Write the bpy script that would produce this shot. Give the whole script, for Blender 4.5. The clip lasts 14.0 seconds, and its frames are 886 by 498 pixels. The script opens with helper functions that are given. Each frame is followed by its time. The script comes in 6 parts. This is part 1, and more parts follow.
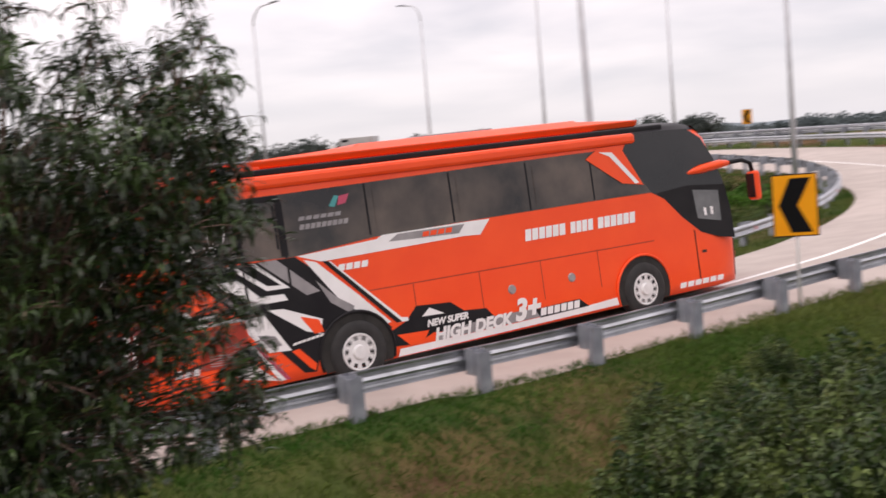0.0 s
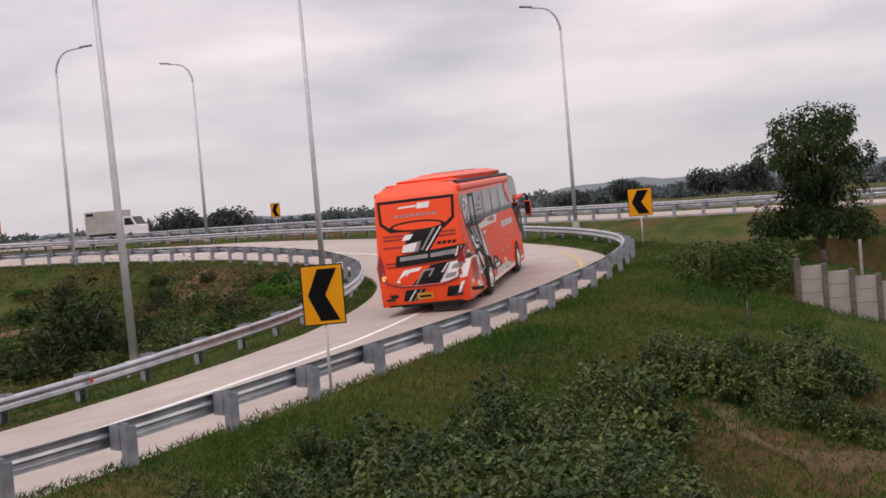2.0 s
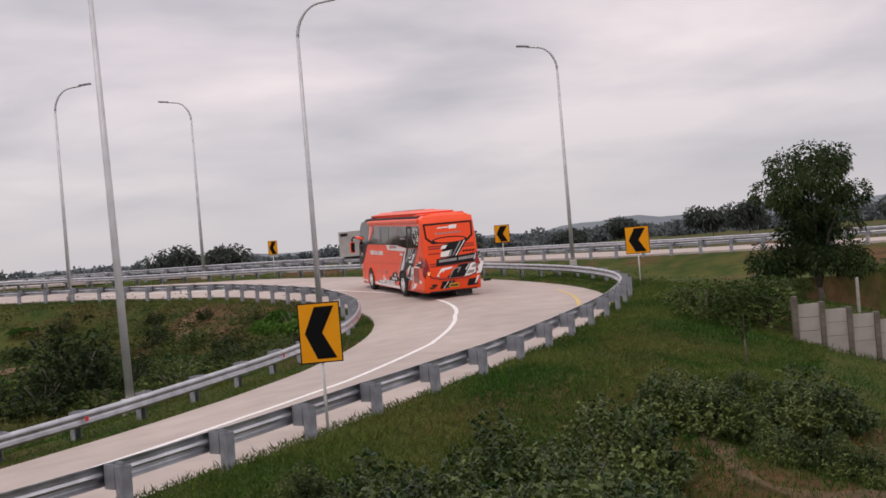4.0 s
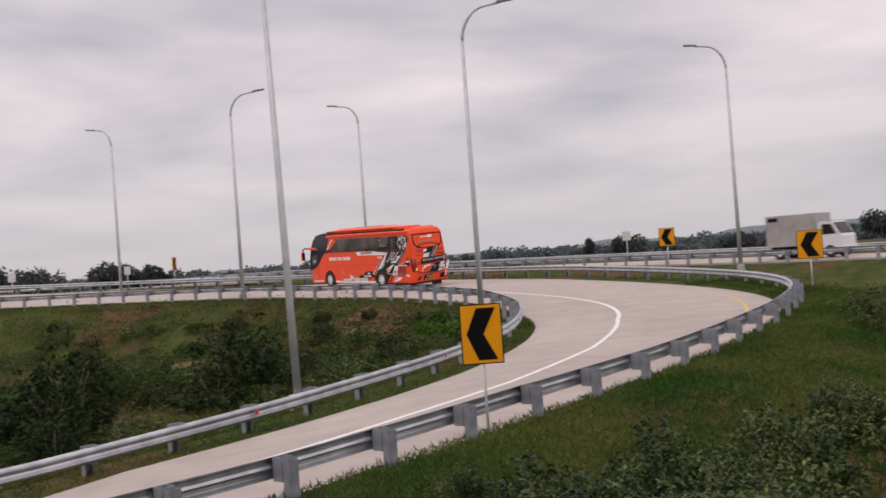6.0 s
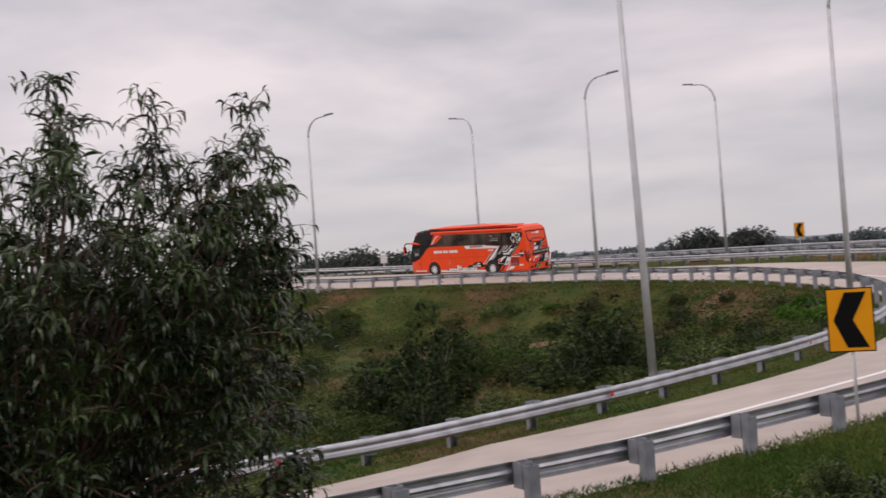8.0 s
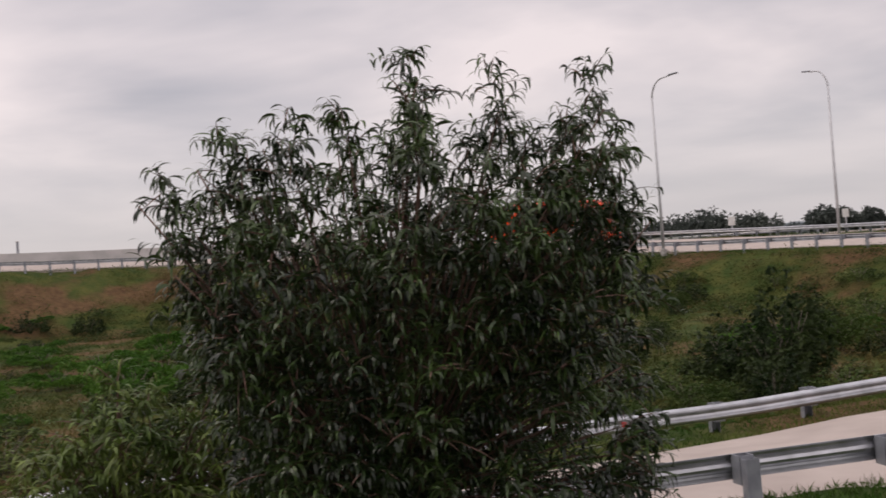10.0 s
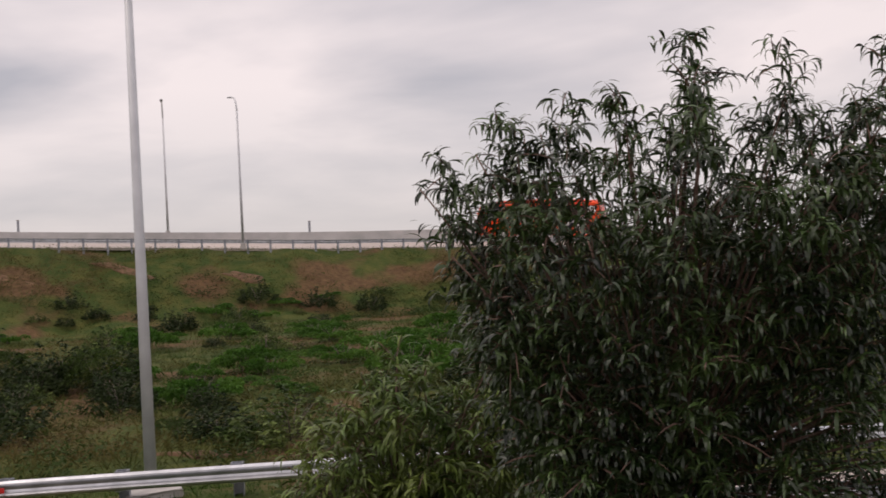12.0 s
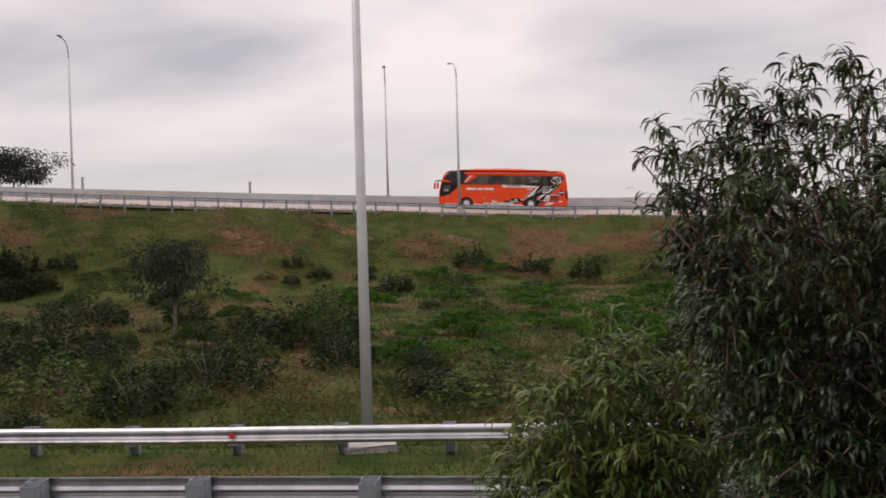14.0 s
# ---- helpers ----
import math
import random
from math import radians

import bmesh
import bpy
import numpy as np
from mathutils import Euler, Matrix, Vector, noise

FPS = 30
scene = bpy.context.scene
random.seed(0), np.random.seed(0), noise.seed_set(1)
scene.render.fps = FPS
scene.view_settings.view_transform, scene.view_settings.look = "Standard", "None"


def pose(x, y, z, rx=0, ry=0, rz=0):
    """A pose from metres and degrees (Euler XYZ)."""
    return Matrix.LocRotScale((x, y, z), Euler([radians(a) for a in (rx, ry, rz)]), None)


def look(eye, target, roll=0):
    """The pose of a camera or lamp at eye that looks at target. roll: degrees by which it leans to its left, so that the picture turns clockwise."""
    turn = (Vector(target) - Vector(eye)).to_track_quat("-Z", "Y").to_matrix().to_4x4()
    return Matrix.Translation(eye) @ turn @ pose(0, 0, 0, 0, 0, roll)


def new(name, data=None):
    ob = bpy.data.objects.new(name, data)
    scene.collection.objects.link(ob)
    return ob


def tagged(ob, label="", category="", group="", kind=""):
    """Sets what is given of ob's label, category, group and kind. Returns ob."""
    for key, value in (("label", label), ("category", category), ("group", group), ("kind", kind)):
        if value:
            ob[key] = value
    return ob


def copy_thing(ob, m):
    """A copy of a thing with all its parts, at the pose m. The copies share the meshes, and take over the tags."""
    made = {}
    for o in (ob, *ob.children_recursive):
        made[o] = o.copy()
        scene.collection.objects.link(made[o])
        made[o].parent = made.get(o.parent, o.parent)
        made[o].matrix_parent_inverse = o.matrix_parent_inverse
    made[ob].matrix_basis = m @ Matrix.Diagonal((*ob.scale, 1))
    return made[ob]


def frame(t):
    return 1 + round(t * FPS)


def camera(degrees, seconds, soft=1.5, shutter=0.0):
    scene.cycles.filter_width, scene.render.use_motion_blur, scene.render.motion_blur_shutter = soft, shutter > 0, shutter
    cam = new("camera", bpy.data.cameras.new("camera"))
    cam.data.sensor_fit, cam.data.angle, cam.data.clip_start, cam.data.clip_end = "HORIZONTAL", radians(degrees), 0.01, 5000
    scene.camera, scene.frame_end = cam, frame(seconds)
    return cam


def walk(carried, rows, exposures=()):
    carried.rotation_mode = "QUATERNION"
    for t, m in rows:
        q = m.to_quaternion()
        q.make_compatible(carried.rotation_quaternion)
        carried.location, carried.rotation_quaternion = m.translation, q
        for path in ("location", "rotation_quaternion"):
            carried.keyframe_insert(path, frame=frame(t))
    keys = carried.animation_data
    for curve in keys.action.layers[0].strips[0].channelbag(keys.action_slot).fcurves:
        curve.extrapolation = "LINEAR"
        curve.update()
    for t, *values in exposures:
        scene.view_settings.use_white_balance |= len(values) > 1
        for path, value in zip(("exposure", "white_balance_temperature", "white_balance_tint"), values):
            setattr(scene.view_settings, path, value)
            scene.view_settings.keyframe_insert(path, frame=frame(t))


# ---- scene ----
cam = camera(43.8, 14.0, soft=1.6, shutter=0.3)
# a person stands on the bank and turns with the bus: seconds, yaw, pitch, roll
TURNS = (
    (0.0, 8.37, -4.89, 4.73),
    (0.2, 3.54, -4.28, 4.81),
    (0.3, 1.36, -4.05, 4.63),
    (0.7, -6.07, -3.08, 4.36),
    (1.0, -10.21, -2.74, 4.60),
    (1.5, -14.30, -2.52, 4.60),
    (2.0, -15.67, -2.10, 4.77),
    (2.5, -16.37, -1.62, 4.79),
    (2.7, -16.55, -1.43, 4.71),
    (4.8, -13.90, 0.44, 4.54),
    (5.0, -13.12, 0.50, 4.49),
    (5.5, -10.65, 0.59, 4.27),
    (6.0, -7.38, 0.62, 4.17),
    (6.5, -3.17, 0.71, 4.11),
    (7.0, 1.52, 0.77, 4.16),
    (7.5, 6.24, 0.88, 4.03),
    (8.0, 10.96, 1.01, 4.12),
    (8.5, 15.56, 1.04, 4.37),
    (9.0, 20.19, 1.07, 4.21),
    (9.2, 21.89, 0.85, 4.17),
    (11.3, 38.95, 0.76, 3.65),
    (11.5, 40.21, 0.76, 3.28),
    (12.0, 42.97, 0.52, 2.85),
    (12.5, 45.77, 0.22, 2.43),
    (13.0, 48.49, -0.11, 2.28),
    (13.5, 51.28, -0.45, 1.92),
    (14.0, 54.10, -0.81, 1.54),
)
walk(cam, [(t, pose(0, 0, 0, 90 + p, r, y)) for t, y, p, r in TURNS],
     exposures=((0, 0.36, 7050, 17), (0.5, 0.25, 7050, 17), (1.0, 0.08, 7050, 17), (2.5, -0.05, 7050, 17), (5.0, -0.2, 7050, 17), (8.0, -0.2, 7050, 17), (11.5, -0.16, 7250, 17), (14.0, -0.08, 7250, 17)))

# ---- light ----
world = bpy.data.worlds.new("overcast")
scene.world = world
world.use_nodes = True


def lit_sky():
    nt = world.node_tree
    nt.nodes.clear()
    N, L = nt.nodes.new, nt.links.new
    out, bg = N("ShaderNodeOutputWorld"), N("ShaderNodeBackground")
    sky = N("ShaderNodeTexSky")
    sky.sky_type, sky.sun_disc = "NISHITA", False
    sky.sun_elevation, sky.sun_rotation = radians(52), radians(-60)
    co, sep = N("ShaderNodeTexCoord"), N("ShaderNodeSeparateXYZ")
    L(co.outputs["Generated"], sep.inputs[0])
    # clouds lie in flat layers: project the way onto a level sheet
    zz = N("ShaderNodeMath"); zz.operation = "ADD"; zz.inputs[1].default_value = 0.16
    L(sep.outputs[2], zz.inputs[0])
    dx, dy = N("ShaderNodeMath"), N("ShaderNodeMath")
    dx.operation = dy.operation = "DIVIDE"
    L(sep.outputs[0], dx.inputs[0]); L(zz.outputs[0], dx.inputs[1])
    L(sep.outputs[1], dy.inputs[0]); L(zz.outputs[0], dy.inputs[1])
    flat = N("ShaderNodeCombineXYZ")
    L(dx.outputs[0], flat.inputs[0]); L(dy.outputs[0], flat.inputs[1])
    noi = N("ShaderNodeTexNoise")
    noi.inputs["Scale"].default_value, noi.inputs["Detail"].default_value = 0.9, 5
    noi.inputs["Roughness"].default_value, noi.inputs["Distortion"].default_value = 0.48, 0.2
    L(flat.outputs[0], noi.inputs["Vector"])
    ramp = N("ShaderNodeValToRGB")
    ramp.color_ramp.elements[0].position, ramp.color_ramp.elements[0].color = 0.34, (0.43, 0.455, 0.53, 1)
    ramp.color_ramp.elements[1].position, ramp.color_ramp.elements[1].color = 0.62, (0.86, 0.83, 0.875, 1)
    L(noi.outputs[0], ramp.inputs[0])
    # haze near the horizon, brighter towards the zenith
    hz = N("ShaderNodeValToRGB")
    hz.color_ramp.elements[0].position, hz.color_ramp.elements[0].color = 0.0, (0.0, 0.0, 0.0, 1)
    hz.color_ramp.elements[1].position, hz.color_ramp.elements[1].color = 0.16, (1, 1, 1, 1)
    L(sep.outputs[2], hz.inputs[0])
    mix = N("ShaderNodeMix"); mix.data_type = "RGBA"
    mix.inputs[6].default_value = (0.575, 0.60, 0.665, 1)
    L(hz.outputs[0], mix.inputs[0]); L(ramp.outputs[0], mix.inputs[7])
    up = N("ShaderNodeMapRange")
    up.inputs[1].default_value, up.inputs[2].default_value = 0.25, 0.95
    up.inputs[3].default_value, up.inputs[4].default_value = 1.0, 1.8
    L(sep.outputs[2], up.inputs[0])
    gain = N("ShaderNodeVectorMath"); gain.operation = "SCALE"
    L(mix.outputs[2], gain.inputs[0]); L(up.outputs[0], gain.inputs[3])
    add = N("ShaderNodeVectorMath"); add.operation = "MULTIPLY_ADD"
    add.inputs[1].default_value = (0.012, 0.012, 0.012)
    L(sky.outputs[0], add.inputs[0]); L(gain.outputs[0], add.inputs[2])
    L(add.outputs[0], bg.inputs[0])
    bg.inputs[1].default_value = 1.0
    L(bg.outputs[0], out.inputs[0])


lit_sky()
sun_data = bpy.data.lights.new("sun", "SUN")
sun_data.energy, sun_data.angle, sun_data.color = 0.8, radians(35), (1.0, 0.95, 0.9)
sun = new("sun", sun_data)
sun.matrix_world = look((0, 0, 60), (25, 30, 0))


# ---- materials ----
def mat(name, col, rough=0.7, metal=0.0, col2=None, scale=8.0, bump=0.0, bscale=40.0, spec=0.5, blotch=0.0, emit=None, lo=0.35, hi=0.65, per=0.0, coat=0.0):
    m = bpy.data.materials.new(name)
    m.use_nodes = True
    nt = m.node_tree
    b = nt.nodes["Principled BSDF"]
    b.inputs["Roughness"].default_value, b.inputs["Metallic"].default_value = rough, metal
    b.inputs["Specular IOR Level"].default_value = spec
    b.inputs["Coat Weight"].default_value = coat
    b.inputs["Coat Roughness"].default_value = 0.08
    b.inputs["Base Color"].default_value = (*col, 1)
    N, L = nt.nodes.new, nt.links.new
    co = N("ShaderNodeTexCoord")
    last = None
    if col2:
        n = N("ShaderNodeTexNoise")
        n.inputs["Scale"].default_value, n.inputs["Detail"].default_value = scale, 6
        L(co.outputs["Object"], n.inputs["Vector"])
        r = N("ShaderNodeValToRGB")
        r.color_ramp.elements[0].position, r.color_ramp.elements[0].color = lo, (*col, 1)
        r.color_ramp.elements[1].position, r.color_ramp.elements[1].color = hi, (*col2, 1)
        L(n.outputs[0], r.inputs[0])
        last = r.outputs[0]
    if blotch:
        n2 = N("ShaderNodeTexNoise")
        n2.inputs["Scale"].default_value, n2.inputs["Detail"].default_value = scale * 0.13, 3
        L(co.outputs["Object"], n2.inputs["Vector"])
        mr = N("ShaderNodeMapRange")
        mr.inputs[1].default_value, mr.inputs[2].default_value = 0.3, 0.7
        mr.inputs[3].default_value, mr.inputs[4].default_value = 1 - blotch, 1 + blotch
        L(n2.outputs[0], mr.inputs[0])
        sc = N("ShaderNodeVectorMath"); sc.operation = "SCALE"
        if last: L(last, sc.inputs[0])
        else: sc.inputs[0].default_value = col
        L(mr.outputs[0], sc.inputs[3])
        last = sc.outputs[0]
    if per:
        geo = N("ShaderNodeNewGeometry")
        mr = N("ShaderNodeMapRange")
        mr.inputs[3].default_value, mr.inputs[4].default_value = 1 - per, 1 + per
        L(geo.outputs["Random Per Island"], mr.inputs[0])
        sc = N("ShaderNodeVectorMath"); sc.operation = "SCALE"
        if last: L(last, sc.inputs[0])
        else: sc.inputs[0].default_value = col
        L(mr.outputs[0], sc.inputs[3])
        last = sc.outputs[0]
    if last: L(last, b.inputs["Base Color"])
    if bump:
        n3 = N("ShaderNodeTexNoise")
        n3.inputs["Scale"].default_value, n3.inputs["Detail"].default_value = bscale, 5
        L(co.outputs["Object"], n3.inputs["Vector"])
        bp = N("ShaderNodeBump")
        bp.inputs["Strength"].default_value, bp.inputs["Distance"].default_value = bump, 0.02
        L(n3.outputs[0], bp.inputs["Height"])
        L(bp.outputs[0], b.inputs["Normal"])
    if emit:
        b.inputs["Emission Color"].default_value, b.inputs["Emission Strength"].default_value = (*emit[0], 1), emit[1]
    return m


CONCRETE = mat("concrete_road", (0.37, 0.312, 0.28), 0.85, col2=(0.465, 0.40, 0.362), scale=1.1, bump=0.12, bscale=30, blotch=0.1, lo=0.25, hi=0.75)
KERB = mat("concrete_edge", (0.34, 0.32, 0.30), 0.9, col2=(0.46, 0.43, 0.41), scale=3, bump=0.4, blotch=0.1)
BARRIER = mat("barrier_concrete", (0.42, 0.41, 0.40), 0.9, col2=(0.52, 0.50, 0.49), scale=0.8, bump=0.2, blotch=0.1)
GALV = mat("galvanised_steel", (0.42, 0.43, 0.45), 0.34, 0.9, col2=(0.58, 0.59, 0.62), scale=3, bump=0.1, bscale=60, blotch=0.1)
POSTM = mat("galvanised_post", (0.25, 0.265, 0.30), 0.55, 0.4, col2=(0.36, 0.375, 0.41), scale=5, bump=0.1, blotch=0.15)
POLE = mat("galvanised_pole", (0.47, 0.48, 0.50), 0.5, 0.25, col2=(0.58, 0.59, 0.61), scale=1.5)
WHITE_LINE = mat("white_road_paint", (0.72, 0.71, 0.69), 0.7, col2=(0.82, 0.81, 0.79), scale=6)
YELLOW_LINE = mat("worn_yellow_paint", (0.55, 0.42, 0.2), 0.8, col2=(0.62, 0.44, 0.12), scale=4)
SIGN_Y = mat("sign_yellow", (0.80, 0.31, 0.008), 0.6, col2=(0.85, 0.35, 0.012), scale=2, spec=0.15)
SIGN_K = mat("sign_black", (0.010, 0.010, 0.011), 0.6, spec=0.2)
PALE = mat("pale_paint", (0.62, 0.62, 0.6), 0.6, col2=(0.7, 0.7, 0.68), scale=4)
RED_R = mat("red_reflector", (0.6, 0.03, 0.03), 0.3)


def soil():
    m = bpy.data.materials.new("grassy_soil")
    m.use_nodes = True
    nt = m.node_tree
    N, L = nt.nodes.new, nt.links.new
    b = nt.nodes["Principled BSDF"]
    b.inputs["Roughness"].default_value = 0.95
    b.inputs["Specular IOR Level"].default_value = 0.15
    co = N("ShaderNodeTexCoord")
    def noise_ramp(scale, detail, lo, hi, c0, c1):
        n = N("ShaderNodeTexNoise")
        n.inputs["Scale"].default_value, n.inputs["Detail"].default_value = scale, detail
        L(co.outputs["Object"], n.inputs["Vector"])
        r = N("ShaderNodeValToRGB")
        r.color_ramp.elements[0].position, r.color_ramp.elements[0].color = lo, c0
        r.color_ramp.elements[1].position, r.color_ramp.elements[1].color = hi, c1
        L(n.outputs[0], r.inputs[0])
        return r.outputs[0]
    green = noise_ramp(0.8, 8, 0.35, 0.68, (0.032, 0.056, 0.011, 1), (0.082, 0.086, 0.022, 1))
    brown = noise_ramp(2.2, 6, 0.3, 0.7, (0.072, 0.041, 0.02, 1), (0.14, 0.084, 0.041, 1))
    mask = noise_ramp(0.16, 7, 0.50, 0.60, (0, 0, 0, 1), (1, 1, 1, 1))
    mix = N("ShaderNodeMix"); mix.data_type = "RGBA"
    L(mask, mix.inputs[0]); L(green, mix.inputs[6]); L(brown, mix.inputs[7])
    L(mix.outputs[2], b.inputs["Base Color"])
    n3 = N("ShaderNodeTexNoise")
    n3.inputs["Scale"].default_value, n3.inputs["Detail"].default_value = 4, 8
    L(co.outputs["Object"], n3.inputs["Vector"])
    bp = N("ShaderNodeBump")
    bp.inputs["Strength"].default_value, bp.inputs["Distance"].default_value = 0.8, 0.15
    L(n3.outputs[0], bp.inputs["Height"]); L(bp.outputs[0], b.inputs["Normal"])
    return m


SOIL = soil()


# ---- small tools ----
def part(name, bm, material, parent=None, label=""):
    me = bpy.data.meshes.new(name)
    bm.to_mesh(me)
    bm.free()
    for m in (material if isinstance(material, (list, tuple)) else [material]):
        me.materials.append(m)
    ob = new(name, me)
    if parent is not None:
        ob.parent = parent
    if label:
        tagged(ob, label)
    return ob


def raw(name, verts, faces, material, parent=None, label="", smooth=False):
    me = bpy.data.meshes.new(name)
    me.from_pydata([tuple(v) for v in verts], [], [tuple(f) for f in faces])
    for m in (material if isinstance(material, (list, tuple)) else [material]):
        me.materials.append(m)
    if smooth:
        me.polygons.foreach_set("use_smooth", [True] * len(me.polygons))
    ob = new(name, me)
    if parent is not None:
        ob.parent = parent
    if label:
        tagged(ob, label)
    return ob


def empty(name, label, category, group="", m=None):
    e = new(name)
    if m is not None:
        e.matrix_world = m
    return tagged(e, label, category, group)


def box(bm, x0, x1, y0, y1, z0, z1, bevel=0.0):
    vs = [bm.verts.new((x, y, z)) for z in (z0, z1) for y in (y0, y1) for x in (x0, x1)]
    fs = [bm.faces.new([vs[i] for i in f]) for f in ((0, 2, 3, 1), (4, 5, 7, 6), (0, 1, 5, 4), (2, 6, 7, 3), (0, 4, 6, 2), (1, 3, 7, 5))]
    if bevel:
        bmesh.ops.bevel(bm, geom=list({e for f in fs for e in f.edges}), offset=bevel, segments=2, affect="EDGES", profile=0.5)
    return bm


def tube(bm, pts, radii, sides=8, cap=True):
    rings = []
    pts = [Vector(p) for p in pts]
    for i, p in enumerate(pts):
        d = (pts[min(i + 1, len(pts) - 1)] - pts[max(i - 1, 0)]).normalized()
        a = d.orthogonal().normalized() if i == 0 else (last - d * last.dot(d)).normalized()
        last = a
        b = d.cross(a)
        r = radii[i] if hasattr(radii, "__len__") else radii
        rings.append([bm.verts.new(p + (a * math.cos(k * 2 * math.pi / sides) + b * math.sin(k * 2 * math.pi / sides)) * r) for k in range(sides)])
    for r0, r1 in zip(rings, rings[1:]):
        for k in range(sides):
            f = bm.faces.new((r0[k], r0[(k + 1) % sides], r1[(k + 1) % sides], r1[k]))
            f.smooth = True
    if cap:
        bm.faces.new(rings[0][::-1]); bm.faces.new(rings[-1])
    return bm


def interp(s, table):
    return np.interp(s, [a for a, _ in table], [b for _, b in table])


# ---- plan of the ramp: stations x, y, heading of the wheel track ----
STATIONS = ((-2.9, 18.2, 41), (2.4, 23.3, 48), (7.6, 30.1, 56), (11.8, 37.5, 68), (10.2, 60.8, 108), (4.85, 70.2, 127),
            (-3.2, 77.0, 144), (-13.25, 82.9, 155), (-24.2, 87, 164), (-72.5, 77.5, 218), (-81.5, 66.5, 231))


def centre_line():
    pts = []
    p, lead = np.array([-2.9, 18.2]), []
    for i in range(118):
        h = radians(41 + min(6, i * 0.175))
        p = p - 0.5 * np.array([math.cos(h), math.sin(h)])
        lead.append(p.copy())
    pts += lead[::-1]
    for (x0, y0, h0), (x1, y1, h1) in zip(STATIONS, STATIONS[1:]):
        a, b = np.array([x0, y0]), np.array([x1, y1])
        d = np.hypot(*(b - a))
        ta, tb = d * np.array([math.cos(radians(h0)), math.sin(radians(h0))]), d * np.array([math.cos(radians(h1)), math.sin(radians(h1))])
        n = max(3, int(d / 0.5))
        for k in range(n):
            u = k / n
            pts.append((2 * u**3 - 3 * u * u + 1) * a + (u**3 - 2 * u * u + u) * ta + (3 * u * u - 2 * u**3) * b + (u**3 - u * u) * tb)
    p, h = np.array([-81.5, 66.5]), 231.0
    for i in range(180):
        pts.append(p.copy())
        p = p + 0.5 * np.array([math.cos(radians(h)), math.sin(radians(h))])
        h += 0.27
    pts = np.array(pts)
    s = np.concatenate([[0], np.cumsum(np.hypot(*np.diff(pts, axis=0).T))])
    q = np.arange(0, s[-1], 0.5)
    pts = np.stack([np.interp(q, s, pts[:, 0]), np.interp(q, s, pts[:, 1])], 1)
    t = np.gradient(pts, axis=0)
    t /= np.linalg.norm(t, axis=1)[:, None]
    return q, pts, np.stack([-t[:, 1], t[:, 0]], 1)


RS, RP, RN = centre_line()
Z_MID = ((0, -3.75), (40, -3.52), (59, -3.4), (68, -3.02), (80, -2.6), (90, -2.2), (100, -1.86), (110, -1.5), (120, -1.2), (130, -1.0), (141, -0.6), (150, -0.3),
         (175, 0.7), (203, 1.8), (217, 2.2), (234, 2.95), (249, 3.65), (266, 4.4), (310, 6.0))
Z_IN = ((0, -3.98), (40, -3.92), (52, -3.81), (59, -3.7), (68, -3.3), (80, -2.85), (90, -2.45), (96, -2.15), (109, -1.83), (118, -1.7), (127, -1.42), (138, -1.22), (150, -1.0),
        (175, 0.0), (203, 1.15), (214, 1.45), (231, 2.3), (247, 3.0), (266, 3.9), (310, 5.6))
IN_RAIL = ((0, 4.1), (57, 4.15), (61, 4.1), (66, 3.85), (69, 3.75), (73, 3.7), (77, 3.9), (80, 4.1), (83, 4.4), (86, 4.6), (93, 4.95), (100, 5.2), (310, 5.2))
# height of the inner rail's top over the road's edge
IN_TOP = ((0, 0.42), (40, 0.45), (60, 0.47), (70, 0.53), (76, 0.53), (82, 0.62), (88, 0.76), (310, 0.76))
IN_EDGE = ((0, 0.9), (38, 1.1), (48, 1.8), (57, 2.7), (61, 3.3), (66, 3.0), (69, 2.85), (73, 2.8), (77, 3.1), (83, 3.85), (86, 4.1), (92, 4.45), (100, 4.7), (310, 4.7))
OUT_RAIL = ((0, -3.2), (59, -3.0), (65, -3.2), (70, -3.8), (76, -4.3), (82, -4.8), (88, -5.7), (93, -6.2), (100, -6.5), (310, -6.5))
OUT_EDGE = ((0, -3.0), (59, -2.82), (65, -3.0), (70, -3.6), (76, -4.1), (82, -4.5), (88, -4.9), (93, -5.1), (100, -5.4), (310, -5.6))


def on_ramp(s, off, lift=0.0):
    """The place at s metres along the ramp, off metres to the left of the wheel track."""
    i = np.clip(np.searchsorted(RS, s), 0, len(RS) - 1)
    x, y = RP[i] + RN[i] * off
    zm, zi, wi = interp(s, Z_MID), interp(s, Z_IN), interp(s, IN_EDGE)
    z = zm + (zi - zm) * max(0.0, min(1.3, off / wi)) if off > 0 else zm
    return Vector((x, y, z + lift))


# second carriageway behind the loop
R2 = np.array([(-140, 95), (-90, 110), (-45, 116), (-12, 113), (5, 105), (17, 95), (27, 84), (34.5, 71), (43, 60), (56, 48), (80, 33), (120, 14)], float)
R2Z = np.array([-0.4, -0.4, -0.4, -0.5, -0.7, -1.0, -1.3, -1.6, -1.75, -1.8, -1.8, -1.8])


def smooth_line(p, z, step=1.0):
    out = []
    for i in range(len(p) - 1):
        a, b = p[i], p[i + 1]
        ta, tb = (b - p[max(i - 1, 0)]) / 2, (p[min(i + 2, len(p) - 1)] - a) / 2
        n = max(2, int(np.hypot(*(b - a)) / step))
        for k in range(n):
            u = k / n
            q = (2 * u**3 - 3 * u * u + 1) * a + (u**3 - 2 * u * u + u) * ta + (3 * u * u - 2 * u**3) * b + (u**3 - u * u) * tb
            out.append((*q, z[i] + (z[i + 1] - z[i]) * u))
    return np.array(out)


